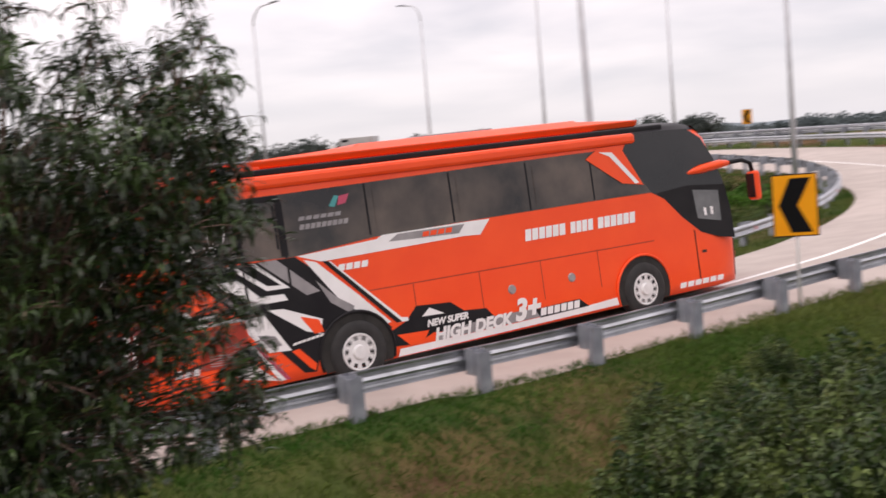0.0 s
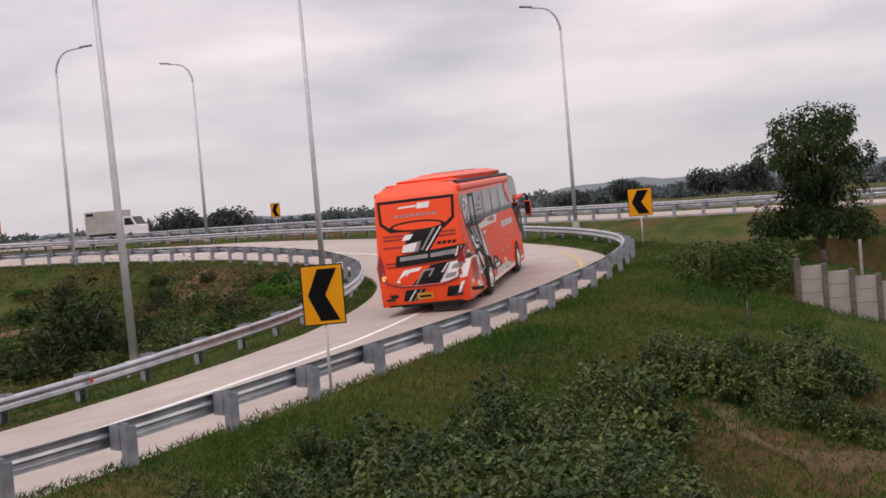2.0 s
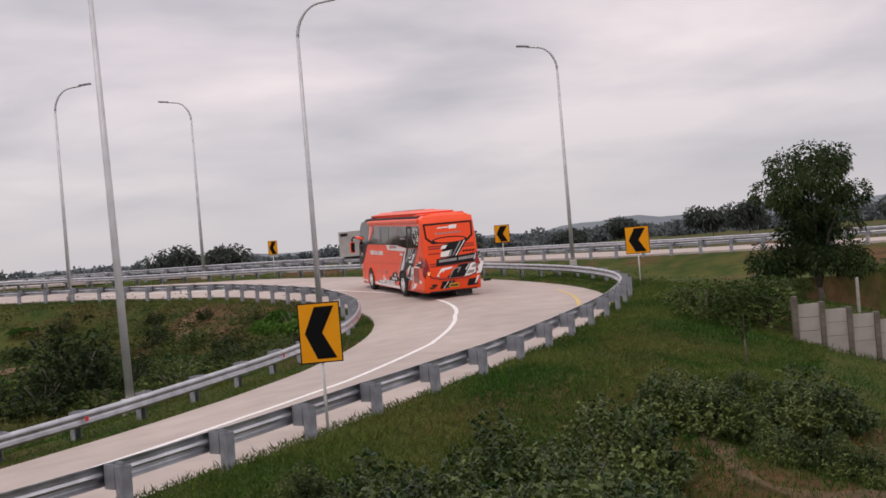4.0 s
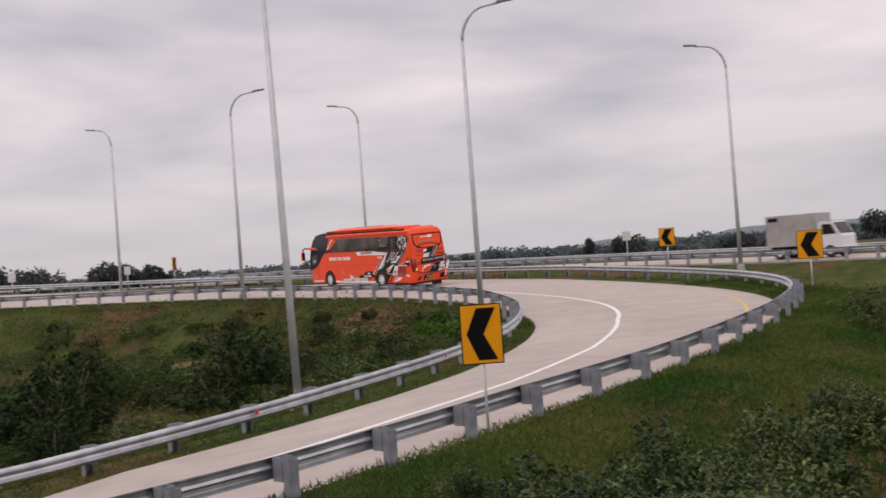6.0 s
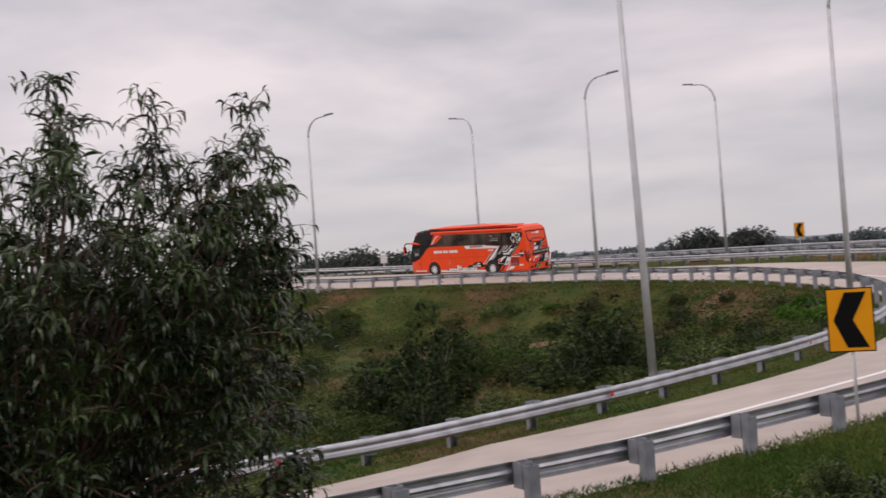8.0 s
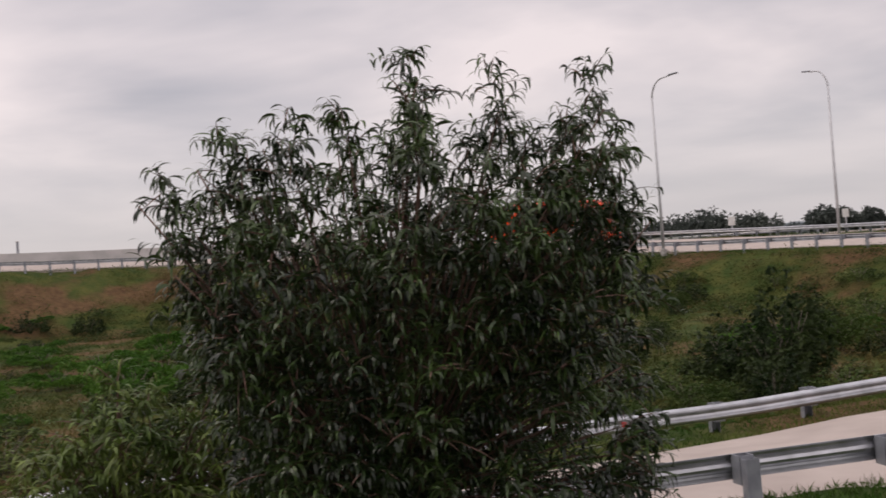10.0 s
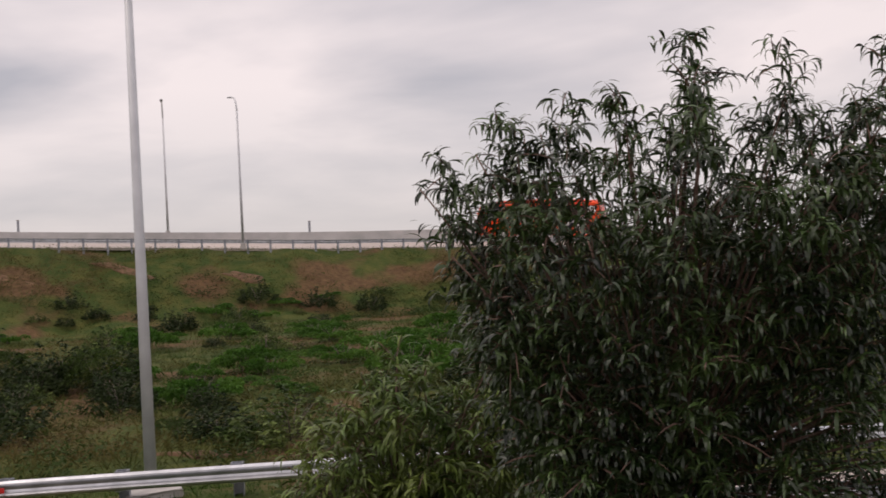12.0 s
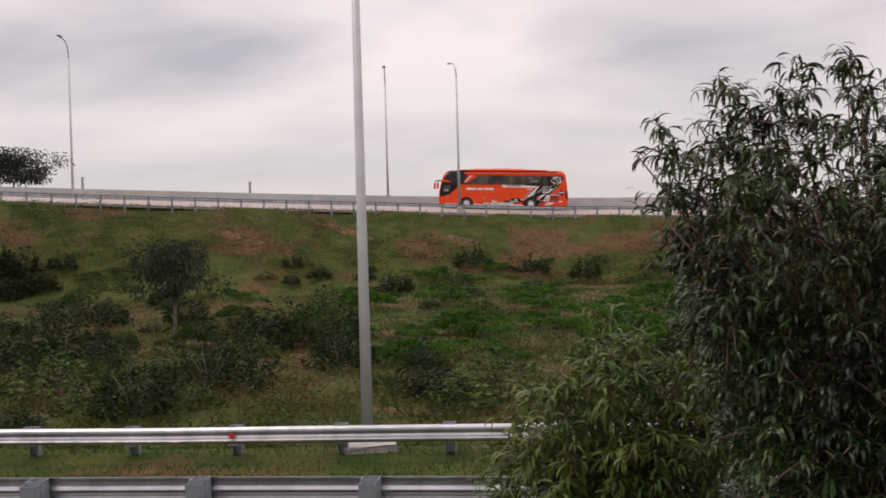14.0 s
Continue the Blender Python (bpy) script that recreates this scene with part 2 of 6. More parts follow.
S2 = smooth_line(R2, R2Z)
T2 = np.gradient(S2[:, :2], axis=0)
T2 /= np.linalg.norm(T2, axis=1)[:, None]
N2 = np.stack([-T2[:, 1], T2[:, 0]], 1)


# ---- ground ----
def ground_height(X, Y):
    X, Y = np.asarray(X, float), np.asarray(Y, float)
    d2 = (X[..., None] - RP[:, 0]) ** 2 + (Y[..., None] - RP[:, 1]) ** 2
    i = d2.argmin(-1)
    off = (X - RP[i, 0]) * RN[i, 0] + (Y - RP[i, 1]) * RN[i, 1]
    dist = np.sqrt(np.take_along_axis(d2, i[..., None], -1)[..., 0])
    off = np.where(off < 0, -dist, dist)
    s = RS[i]
    zm, zi, wi, wo = interp(s, Z_MID), interp(s, Z_IN), interp(s, IN_RAIL), interp(s, OUT_RAIL)
    we, oe = interp(s, IN_EDGE), interp(s, OUT_EDGE)
    far = np.clip((s - 84) / 10, 0, 1)
    rough = 0.18 * np.sin(X * 0.9 + 1.3 * np.sin(Y * 0.45)) * np.sin(Y * 0.8 + np.sin(X * 0.6)) + 0.25 * np.sin(X * 0.23 + 2) * np.sin(Y * 0.19 + 1)
    # inside the loop: down the bank to the flat hollow
    floor = -4.25 + 0.6 * rough
    bank = zi - 0.12 - np.maximum(0, off - wi - 1.0) * (0.30 + 0.22 * far) + rough * np.clip((off - wi - 1) / 4, 0, 0.8)
    inside = np.maximum(floor, bank)
    inside = np.where(inside < zi, inside, zi - 0.1)
    # outside: a grass verge, then down; the bank where the camera stands
    verge = np.where(far < 0.5, 1.6, 1.2)
    drop = np.maximum(0, -off + wo - verge)
    low = np.where(s < 92, -6.3, -3.0)
    fall = np.where(s < 92, 0.24, 0.30)
    berm = np.where(s < 96, 0.14, -0.1)
    out = np.maximum(low + 0.5 * rough, zm + berm - drop * fall + rough * np.clip(drop / 4, 0, 0.8))
    r = np.hypot(X, Y)
    out = np.maximum(out, -1.75 - np.maximum(0, r - 2.5) * 0.21)
    mid = np.where(off > we, zi - 0.05 - (off - we) * 0.06, np.where(off < oe, zm - 0.03 + 0.1 * np.clip((oe - off) / 0.25, 0, 1), zm + (zi - zm) * np.clip(off / we, 0, 1) - 0.12))
    z = np.where(off > wi, inside, np.where(off < wo, out, mid))
    # the second carriageway's bed
    e2 = (X[..., None] - S2[:, 0]) ** 2 + (Y[..., None] - S2[:, 1]) ** 2
    j = e2.argmin(-1)
    q = np.sqrt(np.take_along_axis(e2, j[..., None], -1)[..., 0])
    bed = S2[j, 2] - 0.12 - np.maximum(0, q - 5.5) * 0.3
    z = np.where(q < 5.5, np.where(off < wo - 0.5, bed, z), np.where(off < wo - 0.5, np.maximum(z, bed), z))
    return z


def ground():
    def axis(lo, hi, fine_lo, fine_hi, fine, coarse):
        a = list(np.arange(fine_lo, fine_hi, fine))
        step, x = fine, fine_hi
        while x < hi:
            a.append(x); step *= 1.12; x += min(step, coarse)
        a.append(hi)
        step, x = fine, fine_lo - fine
        b = []
        while x > lo:
            b.append(x); step *= 1.12; x -= min(step, coarse)
        b.append(lo)
        return np.array(b[::-1] + a)
    xs, ys = axis(-2600, 2600, -30, 32, 0.5, 260), axis(-400, 3200, -6, 62, 0.5, 260)
    X, Y = np.meshgrid(xs, ys)
    Z = np.concatenate([ground_height(X[k:k + 20], Y[k:k + 20]) for k in range(0, len(ys), 20)])
    n, m = X.shape
    idx = np.arange(n * m).reshape(n, m)
    F = np.stack([idx[:-1, :-1], idx[:-1, 1:], idx[1:, 1:], idx[1:, :-1]], -1).reshape(-1, 4)
    g = raw("ground", np.stack([X, Y, Z], -1).reshape(-1, 3), F.tolist(), SOIL, smooth=True)
    return tagged(g, "rough green grassy ground with bare brown patches", "ground", kind="structure")


ground()


def ribbon(name, rows, material, parent=None):
    """A sheet through rows of points of equal length."""
    n = len(rows[0])
    V = [p for r in rows for p in r]
    F = [(i * n + k, (i + 1) * n + k, (i + 1) * n + k + 1, i * n + k + 1) for i in range(len(rows) - 1) for k in range(n - 1)]
    return raw(name, V, F, material, parent, smooth=False)


def ramp_road():
    rows = []
    for s in np.arange(2, 300, 0.5):
        wi, wo = interp(s, IN_EDGE), interp(s, OUT_EDGE)
        a = on_ramp(s, wo - 0.02, -0.22)
        offs = [wo + (0 - wo) * k / 4 for k in range(4)] + [wi * k / 4 for k in range(5)]
        rows.append([a] + [on_ramp(s, o, 0.0) for o in offs] + [on_ramp(s, wi + 0.02, -0.22)])
    road = tagged(ribbon("road", rows, CONCRETE), "pale worn concrete ramp curving up in a loop", "road", kind="structure")
    line = ribbon("edge_line", [[on_ramp(s, o + e, 0.006) for e in (0.075, -0.075)] for s in np.arange(40, 128, 0.5)
                                for o in [interp(s, ((40, -0.1), (65.5, -0.1), (69.5, -0.27), (75.5, -0.15), (80, 0.5), (83.5, 0.93), (91, 0.98), (101, 1.4), (115, 2.2), (128, 3.2)))]], WHITE_LINE, road)
    tagged(line, "solid white painted line")
    yl = ribbon("yellow_line", [[on_ramp(s, o + e, 0.006) for e in (0.07, -0.07)] for s in np.arange(79, 90, 0.5)
                                for o in [interp(s, ((79, -3.6), (84, -3.5), (90, -3.9)))]], YELLOW_LINE, road)
    tagged(yl, "worn yellow painted line")
    return road


ramp_road()


def second_road():
    rows = []
    for k in range(len(S2)):
        p, n = S2[k], N2[k]
        rows.append([Vector((p[0] + n[0] * o, p[1] + n[1] * o, p[2] + dz)) for o, dz in ((4.6, -0.2), (4.5, 0), (0, 0.05), (-4.5, 0), (-4.6, -0.2))])
    tagged(ribbon("road_2", rows, CONCRETE), "pale concrete carriageway behind the loop", "road", kind="structure")


second_road()

# ---- guard rails ----
W_SHAPE = ((0.0, 0.155), (0.03, 0.15), (0.075, 0.115), (0.08, 0.085), (0.03, 0.04), (0.012, 0.0), (0.03, -0.04), (0.08, -0.085), (0.075, -0.115), (0.03, -0.15), (0.0, -0.155))


def post_mesh():
    bm = bmesh.new()
    # a channel post with a spacer block towards the beam
    box(bm, -0.09, 0.09, -0.36, -0.35, -1.0, 0.75)
    box(bm, -0.09, -0.08, -0.35, -0.22, -1.0, 0.75)
    box(bm, 0.08, 0.09, -0.35, -0.22, -1.0, 0.75)
    box(bm, -0.1, 0.1, -0.21, -0.2, 0.42, 0.775)
    box(bm, -0.1, -0.09, -0.2, 0.0, 0.42, 0.775)
    box(bm, 0.09, 0.1, -0.2, 0.0, 0.42, 0.775)
    box(bm, -0.1, 0.1, -0.01, 0.0, 0.42, 0.775)
    me = bpy.data.meshes.new("post")
    bm.to_mesh(me); bm.free()
    me.materials.append(POSTM)
    return me


POST = post_mesh()


def guardrail(points, toward, label, spacing=2.0, top=0.78, reflect=0):
    """A W-beam rail along points on the ground; toward: +1 when the beam's face looks to the left of the run."""
    P = np.array([tuple(p) for p in points])
    rail = empty("guardrail", label, "guardrail", "guardrails along the road", Matrix.Translation(P[0]))
    L = np.concatenate([[0], np.cumsum(np.linalg.norm(np.diff(P[:, :2], axis=0), axis=1))])
    q = np.arange(0, L[-1], 1.0)
    Q = np.stack([np.interp(q, L, P[:, k]) for k in range(3)], 1)
    T = np.gradient(Q[:, :2], axis=0); T /= np.linalg.norm(T, axis=1)[:, None]
    Nn = np.stack([-T[:, 1], T[:, 0]], 1) * toward
    V, F = [], []
    n = len(W_SHAPE)
    for k in range(len(Q)):
        for side in (0.0, -0.006):
            for d, h in W_SHAPE:
                V.append((Q[k, 0] + Nn[k, 0] * (d + side) - P[0, 0], Q[k, 1] + Nn[k, 1] * (d + side) - P[0, 1], Q[k, 2] + top - 0.155 + h - P[0, 2]))
    for k in range(len(Q) - 1):
        a, b = k * 2 * n, (k + 1) * 2 * n
        for j in range(n - 1):
            F.append((a + j, b + j, b + j + 1, a + j + 1))
            F.append((a + n + j, a + n + j + 1, b + n + j + 1, b + n + j))
        F.append((a, a + n, b + n, b)); F.append((a + n - 1, b + n - 1, b + 2 * n - 1, a + 2 * n - 1))
    raw("beam", V, F, GALV, rail)
    qs = np.arange(1.2, L[-1] - 0.5, spacing)
    for j, s in enumerate(qs):
        c = [np.interp(s, L, P[:, k]) for k in range(3)]
        k = min(int(s), len(Q) - 1)
        ang = math.atan2(-Nn[k, 0], Nn[k, 1])
        ob = new("post", POST)
        ob.parent = rail
        ob.matrix_local = pose(c[0] - P[0, 0], c[1] - P[0, 1], c[2] - P[0, 2] + random.uniform(-0.01, 0.02), random.uniform(-1, 1), random.uniform(-1, 1), math.degrees(ang))
        if reflect and j % reflect == 2:
            bm = bmesh.new()
            box(bm, -0.05, 0.05, 0.085, 0.1, top - 0.2, top - 0.1, 0.01)
            r = part("reflector", bm, RED_R, rail, "small red reflector")
            r.matrix_local = pose(c[0] - P[0, 0], c[1] - P[0, 1], c[2] - P[0, 2], 0, 0, math.degrees(ang))
    return rail


guardrail([on_ramp(s, interp(s, OUT_RAIL), -0.05) for s in np.arange(20, 190, 0.5)], 1, "galvanised steel guard rail on channel posts along the outer edge")
guardrail([Vector((*on_ramp(s, interp(s, IN_RAIL)).xy, interp(s, Z_IN) + interp(s, IN_TOP) - 0.76)) for s in np.arange(20, 296, 0.5)], -1, "galvanised steel guard rail with red reflectors along the inner edge", reflect=4, top=0.76)
guardrail([(S2[k][0] + N2[k][0] * 5, S2[k][1] + N2[k][1] * 5, S2[k][2] - 0.05) for k in range(5, len(S2) - 5)], -1, "galvanised steel guard rail on the far side of the second road")
guardrail([(S2[k][0] - N2[k][0] * 5, S2[k][1] - N2[k][1] * 5, S2[k][2] - 0.05) for k in range(5, len(S2) - 5)], 1, "galvanised steel guard rail on the near side of the second road")


def barrier():
    """A parapet cast in lengths of six metres, butted end to end."""
    prof = ((0.35, -0.3), (0.35, 0.1), (0.2, 0.3), (0.12, 1.25), (-0.12, 1.25), (-0.12, -0.6))
    base = on_ramp(186, interp(186, OUT_RAIL))
    wall = empty("barrier", "grey concrete parapet wall along the rising ramp", "barrier", "", Matrix.Translation(base))
    n = len(prof)
    for s0 in range(186, 298, 6):
        rows = [[on_ramp(s, interp(s, OUT_RAIL) + a - 0.2, h) - base for a, h in prof] for s in np.arange(s0, s0 + 6.1, 1.0)]
        V = [p for r in rows for p in r]
        F = [(i * n + k, (i + 1) * n + k, (i + 1) * n + (k + 1) % n, i * n + (k + 1) % n) for i in range(len(rows) - 1) for k in range(n)]
        if s0 == 186:
            F.append(tuple(range(n)))
        raw("wall_length", V, F, BARRIER, wall)
    return wall


barrier()


# ---- lamps ----
def street_lamp():
    lamp = empty("street_lamp", "tall tapered grey steel street lamp with a curved arm", "street lamp", "street lamps")
    bm = bmesh.new()
    tube(bm, [(0, 0, -0.6), (0, 0, 4), (0, 0, 11.2)], [0.125, 0.105, 0.07], 12)
    part("pole", bm, POLE, lamp)
    bm = bmesh.new()
    arc = [(1.15 * (1 - math.cos(a)), 0, 11.1 + 1.45 * math.sin(a)) for a in np.linspace(0, math.pi / 2 * 0.93, 9)]
    tube(bm, arc + [(1.7, 0, 12.62)], [0.07] * 5 + [0.055] * 5, 8)
    part("arm", bm, POLE, lamp)
    bm = bmesh.new()
    box(bm, 1.6, 2.35, -0.14, 0.14, 12.6, 12.7, 0.03)
    bmesh.ops.rotate(bm, verts=bm.verts, cent=(1.6, 0, 12.6), matrix=Matrix.Rotation(radians(-5), 3, "Y"))
    part("lamp_head", bm, POSTM, lamp, "dark flat lamp head")
    bm = bmesh.new()
    box(bm, -0.2, 0.2, -0.2, 0.2, -0.8, -0.26, 0.03)
    part("footing", bm, KERB, lamp, "square concrete footing")
    return lamp


def polar(az, d):
    return -d * math.sin(radians(az)), d * math.cos(radians(az))


# bearing, distance, foot height, turn of the arm, stretch
LAMPS = ((0.6, 31.5, -3.2, 120, 1.0), (58.3, 23.0, -3.9, 140, 1.0), (3.0, 72, -0.9, -15, 1.0), (-3.5, 84.5, -0.2, 165, 1.0), (-9.2, 46.8, -1.9, -20, 1.0),
         (-22.45, 66.2, -1.2, 165, 1.0), (8.95, 90.3, -0.3, 150, 1.0), (17.45, 84.8, -0.4, -15, 1.0), (56.9, 115, 4.5, -35, 1.0), (53.2, 97, 2.5, 160, 1.0), (72.6, 112, 5.0, -40, 1.15))


def lamps():
    first = street_lamp()
    for k, (az, d, z, turn, st) in enumerate(LAMPS):
        m = pose(*polar(az, d), z, 0, 0, turn) @ Matrix.Diagonal((1, 1, st, 1))
        if k == 0:
            # this one leans a little
            first.matrix_basis = Matrix.Translation(m.translation) @ Matrix.Rotation(radians(-0.9), 4, "Y") @ Matrix.Translation(-m.translation) @ m
        else:
            copy_thing(first, m)


lamps()


# ---- chevron signs ----
def chevron_sign(w, h, foot, label):
    sg = empty("chevron_sign", label, "road sign", "chevron signs round the bend")
    bm = bmesh.new(); box(bm, -w / 2, w / 2, -0.012, 0.0, 0, h, 0.004); part("panel", bm, SIGN_K, sg, "black panel edge")
    bm = bmesh.new(); e = 0.022; box(bm, -w / 2 + e, w / 2 - e, -0.018, -0.0125, e, h - e); part("yellow_face", bm, SIGN_Y, sg, "yellow reflective face")
    bm = bmesh.new()
    b = w * 0.36
    P = ((b, h * 0.93), (b - 0.46 * w, h * 0.93), (-b, h * 0.5), (b - 0.46 * w, h * 0.07), (b, h * 0.07), (0.05 * w, h * 0.5))
    f = bm.faces.new([bm.verts.new((x, -0.0225, z)) for x, z in P])
    bmesh.ops.solidify(bm, geom=[f], thickness=0.003)
    part("chevron", bm, SIGN_K, sg, "black chevron pointing to the bend's inside")
    bm = bmesh.new(); tube(bm, [(0, 0.04, -foot - 0.3), (0, 0.04, h * 0.9)], 0.028, 10); part("sign_post", bm, PALE, sg, "pale painted tube post")
    return sg


def signs():
    for az, d, zc, w, h, foot, turn in ((-9.1, 19.4, -1.33, 0.74, 1.06, 1.25, 0.0), (-25.8, 46, -0.4, 0.98, 1.12, 1.5, 4.0), (-18.92, 62, 0.42, 0.85, 1.0, 1.5, 0.0),
                                        (-7.05, 86, 0.95, 0.75, 1.1, 1.5, 20.0), (6.3, 98, 1.45, 0.7, 1.1, 1.6, 60.0)):
        x, y = polar(az, d)
        s = chevron_sign(w, h, foot, "yellow warning sign with a black chevron on a pale post")
        s.matrix_basis = pose(x, y, zc - h / 2, 0, 0, az + turn)


signs()

# ---- bus ----
ORANGE = mat("orange_paint", (0.92, 0.072, 0.011), 0.36, col2=(0.96, 0.085, 0.014), scale=1.5, coat=0.12, spec=0.35, bump=0.03, bscale=2.5)
DEEP = mat("deep_orange_print", (0.30, 0.024, 0.010), 0.35, col2=(0.38, 0.032, 0.012), scale=3)
# dark glass; its tan tone paints in reflections and the interior behind
GLASS_D = mat("tinted_glass_reflection", (0.014, 0.012, 0.012), 0.05, col2=(0.12, 0.09, 0.072), scale=0.8, spec=0.5)
GLASS_F = mat("dark_windscreen", (0.012, 0.013, 0.015), 0.06, spec=0.42, col2=(0.02, 0.02, 0.022), scale=1)
# the driver's pane: a pale reflection is mixed into the glass colour
GLASS_C = mat("pale_reflection_glass", (0.05, 0.052, 0.055), 0.05, col2=(0.14, 0.14, 0.14), scale=1.2, spec=0.8)
BLACK_P = mat("black_print", (0.010, 0.009, 0.011), 0.45, col2=(0.017, 0.016, 0.017), scale=2, spec=0.18)
GREY_P = mat("grey_print", (0.23, 0.215, 0.22), 0.4, col2=(0.32, 0.30, 0.30), scale=3)
WHITE_P = mat("white_print", (0.80, 0.78, 0.77), 0.38, col2=(0.86, 0.84, 0.83), scale=3, coat=0.3)
RUBBER = mat("tyre_rubber", (0.018, 0.018, 0.018), 0.85, col2=(0.035, 0.033, 0.032), scale=6, bump=0.3)
RIM = mat("white_wheel_disc", (0.74, 0.73, 0.72), 0.4, col2=(0.82, 0.81, 0.80), scale=8)
CHASSIS = mat("dirty_black_chassis", (0.014, 0.013, 0.012), 0.9, col2=(0.03, 0.028, 0.025), scale=4, bump=0.3)
TAIL = mat("tail_lamp_red", (0.25, 0.012, 0.012), 0.15, coat=0.7, col2=(0.33, 0.02, 0.015), scale=5)
BLINK = mat("turn_lamp_glow", (0.9, 0.45, 0.2), 0.3, emit=((1.0, 0.45, 0.14), 0.6))
PLATE = mat("yellow_plate", (0.62, 0.33, 0.03), 0.5, col2=(0.68, 0.38, 0.05), scale=5)
CYAN_P = mat("teal_print", (0.05, 0.3, 0.3), 0.4)
PINK_P = mat("pink_print", (0.5, 0.06, 0.12), 0.4)


def side_y(z):
    return 1.255 - 0.027 * (z - 0.35)


REAR_X = ((0.25, 0.12), (0.6, 0.02), (1.0, 0.0), (2.1, 0.08), (3.2, 0.26), (3.45, 0.42), (3.6, 0.7))
FRONT_X = ((0.25, 12.1), (0.7, 12.2), (1.3, 12.16), (2.2, 12.0), (2.75, 11.87), (3.15, 11.7), (3.42, 11.45), (3.58, 11.0))


def bus_shell(parent):
    """The coach body: sections from skirt to roof, drawn from the slanted tail to the swept front."""
    sec = []
    for z in (0.27, 0.45, 0.8, 1.2, 1.6, 2.0, 2.4, 2.8, 3.15):
        sec.append((side_y(z), z))
    for a in range(1, 6):
        a = radians(18 * a)
        sec.append((side_y(3.15) - 0.36 * (1 - math.cos(a)), 3.15 + 0.36 * math.sin(a)))
    sec += [(0.5, 3.55), (0.0, 3.57)]
    half = sec
    loop = [(y, z) for y, z in half] + [(-y, z) for y, z in half[-2::-1]]
    us = [0, 0.006, 0.016, 0.035, 0.1] + [0.1 + 0.8 * k / 10 for k in range(1, 11)] + [0.94, 0.97, 0.988, 1.0]
    def narrow(u):
        if u < 0.02: return (0.955, 0.985, 0.997)[0 if u == 0 else 1 if u < 0.01 else 2]
        if u > 0.93: return 1 - 0.16 * ((u - 0.93) / 0.07) ** 2
        return 1.0
    bm = bmesh.new()
    rings = []
    for u in us:
        r = []
        for y, z in loop:
            x0, x1 = interp(z, REAR_X), interp(z, FRONT_X)
            r.append(bm.verts.new((x0 + (x1 - x0) * u, y * narrow(u), z)))
        rings.append(r)
    for a, b in zip(rings, rings[1:]):
        for k in range(len(loop) - 1):
            bm.faces.new((a[k], b[k], b[k + 1], a[k + 1])).smooth = True
        bm.faces.new((a[-1], b[-1], b[0], a[0]))
    # ends, as strips between the two sides
    n = len(loop)
    for r, flip in ((rings[0], False), (rings[-1], True)):
        for k in range(n // 2):
            f = (r[k], r[k + 1], r[n - 2 - k], r[n - 1 - k]) if k + 1 < n - 2 - k else (r[k], r[k + 1], r[n - 1 - k])
            f = tuple(dict.fromkeys(f))
            if len(f) > 2:
                bm.faces.new(f[::-1] if flip else f)
    # wheel arches are not cut; bus_side lays flat dark patches for their shade
    bmesh.ops.recalc_face_normals(bm, faces=bm.faces)
    return part("body", bm, ORANGE, parent, "glossy orange coach body")


def slab(name, poly, material, parent, side=-1, lift=0.004, label=""):
    """A flush panel or print on the bus side; poly in x, z. side -1: right, +1: left."""
    bm = bmesh.new()
    vs = [bm.verts.new((x, side * (side_y(z) + lift), z)) for x, z in poly]
    f = bm.faces.new(vs)
    f.normal_update()
    if f.normal.y * side < 0:
        f.normal_flip()
    bmesh.ops.triangulate(bm, faces=[f])
    return part(name, bm, material, parent, label)


def tail_slab(name, poly, material, parent, lift=0.006, label=""):
    """A flush panel or print on the tail; poly in y, z."""
    bm = bmesh.new()
    f = bm.faces.new([bm.verts.new((0, y, z)) for y, z in poly])
    bmesh.ops.triangulate(bm, faces=[f])
    for zc in (0.6, 1.0, 2.1):
        bmesh.ops.bisect_plane(bm, geom=bm.verts[:] + bm.edges[:] + bm.faces[:], plane_co=(0, 0, zc), plane_no=(0, 0, 1))
    for v in bm.verts:
        v.co.x = interp(v.co.z, REAR_X) - lift
    bmesh.ops.recalc_face_normals(bm, faces=bm.faces)
    return part(name, bm, material, parent, label)


def bars(name, x0, x1, z0, z1, n, material, parent, side=-1, slope=0.0, lift=0.008, fill=0.82):
    """A row of plain bars that stands for lettering."""
    w = (x1 - x0) / n
    for k in range(n):
        a, b = x0 + k * w, x0 + (k + fill) * w
        zz = [(a, z0 + slope * (a - x0)), (b, z0 + slope * (b - x0)), (b + 0.03, z1 + slope * (b - x0)), (a + 0.03, z1 + slope * (a - x0))]
        slab(name, zz, material, parent, side, lift)


def lettering(name, body, size, m, material, parent, label=""):
    cu = bpy.data.curves.new(name, "FONT")
    cu.body, cu.size, cu.extrude = body, size, 0.002
    cu.shear, cu.offset = 0.25, 0.045 * size
    cu.materials.append(material)
    ob = new(name, cu)
    ob.parent = parent
    ob.matrix_local = m
    return tagged(ob, label) if label else ob


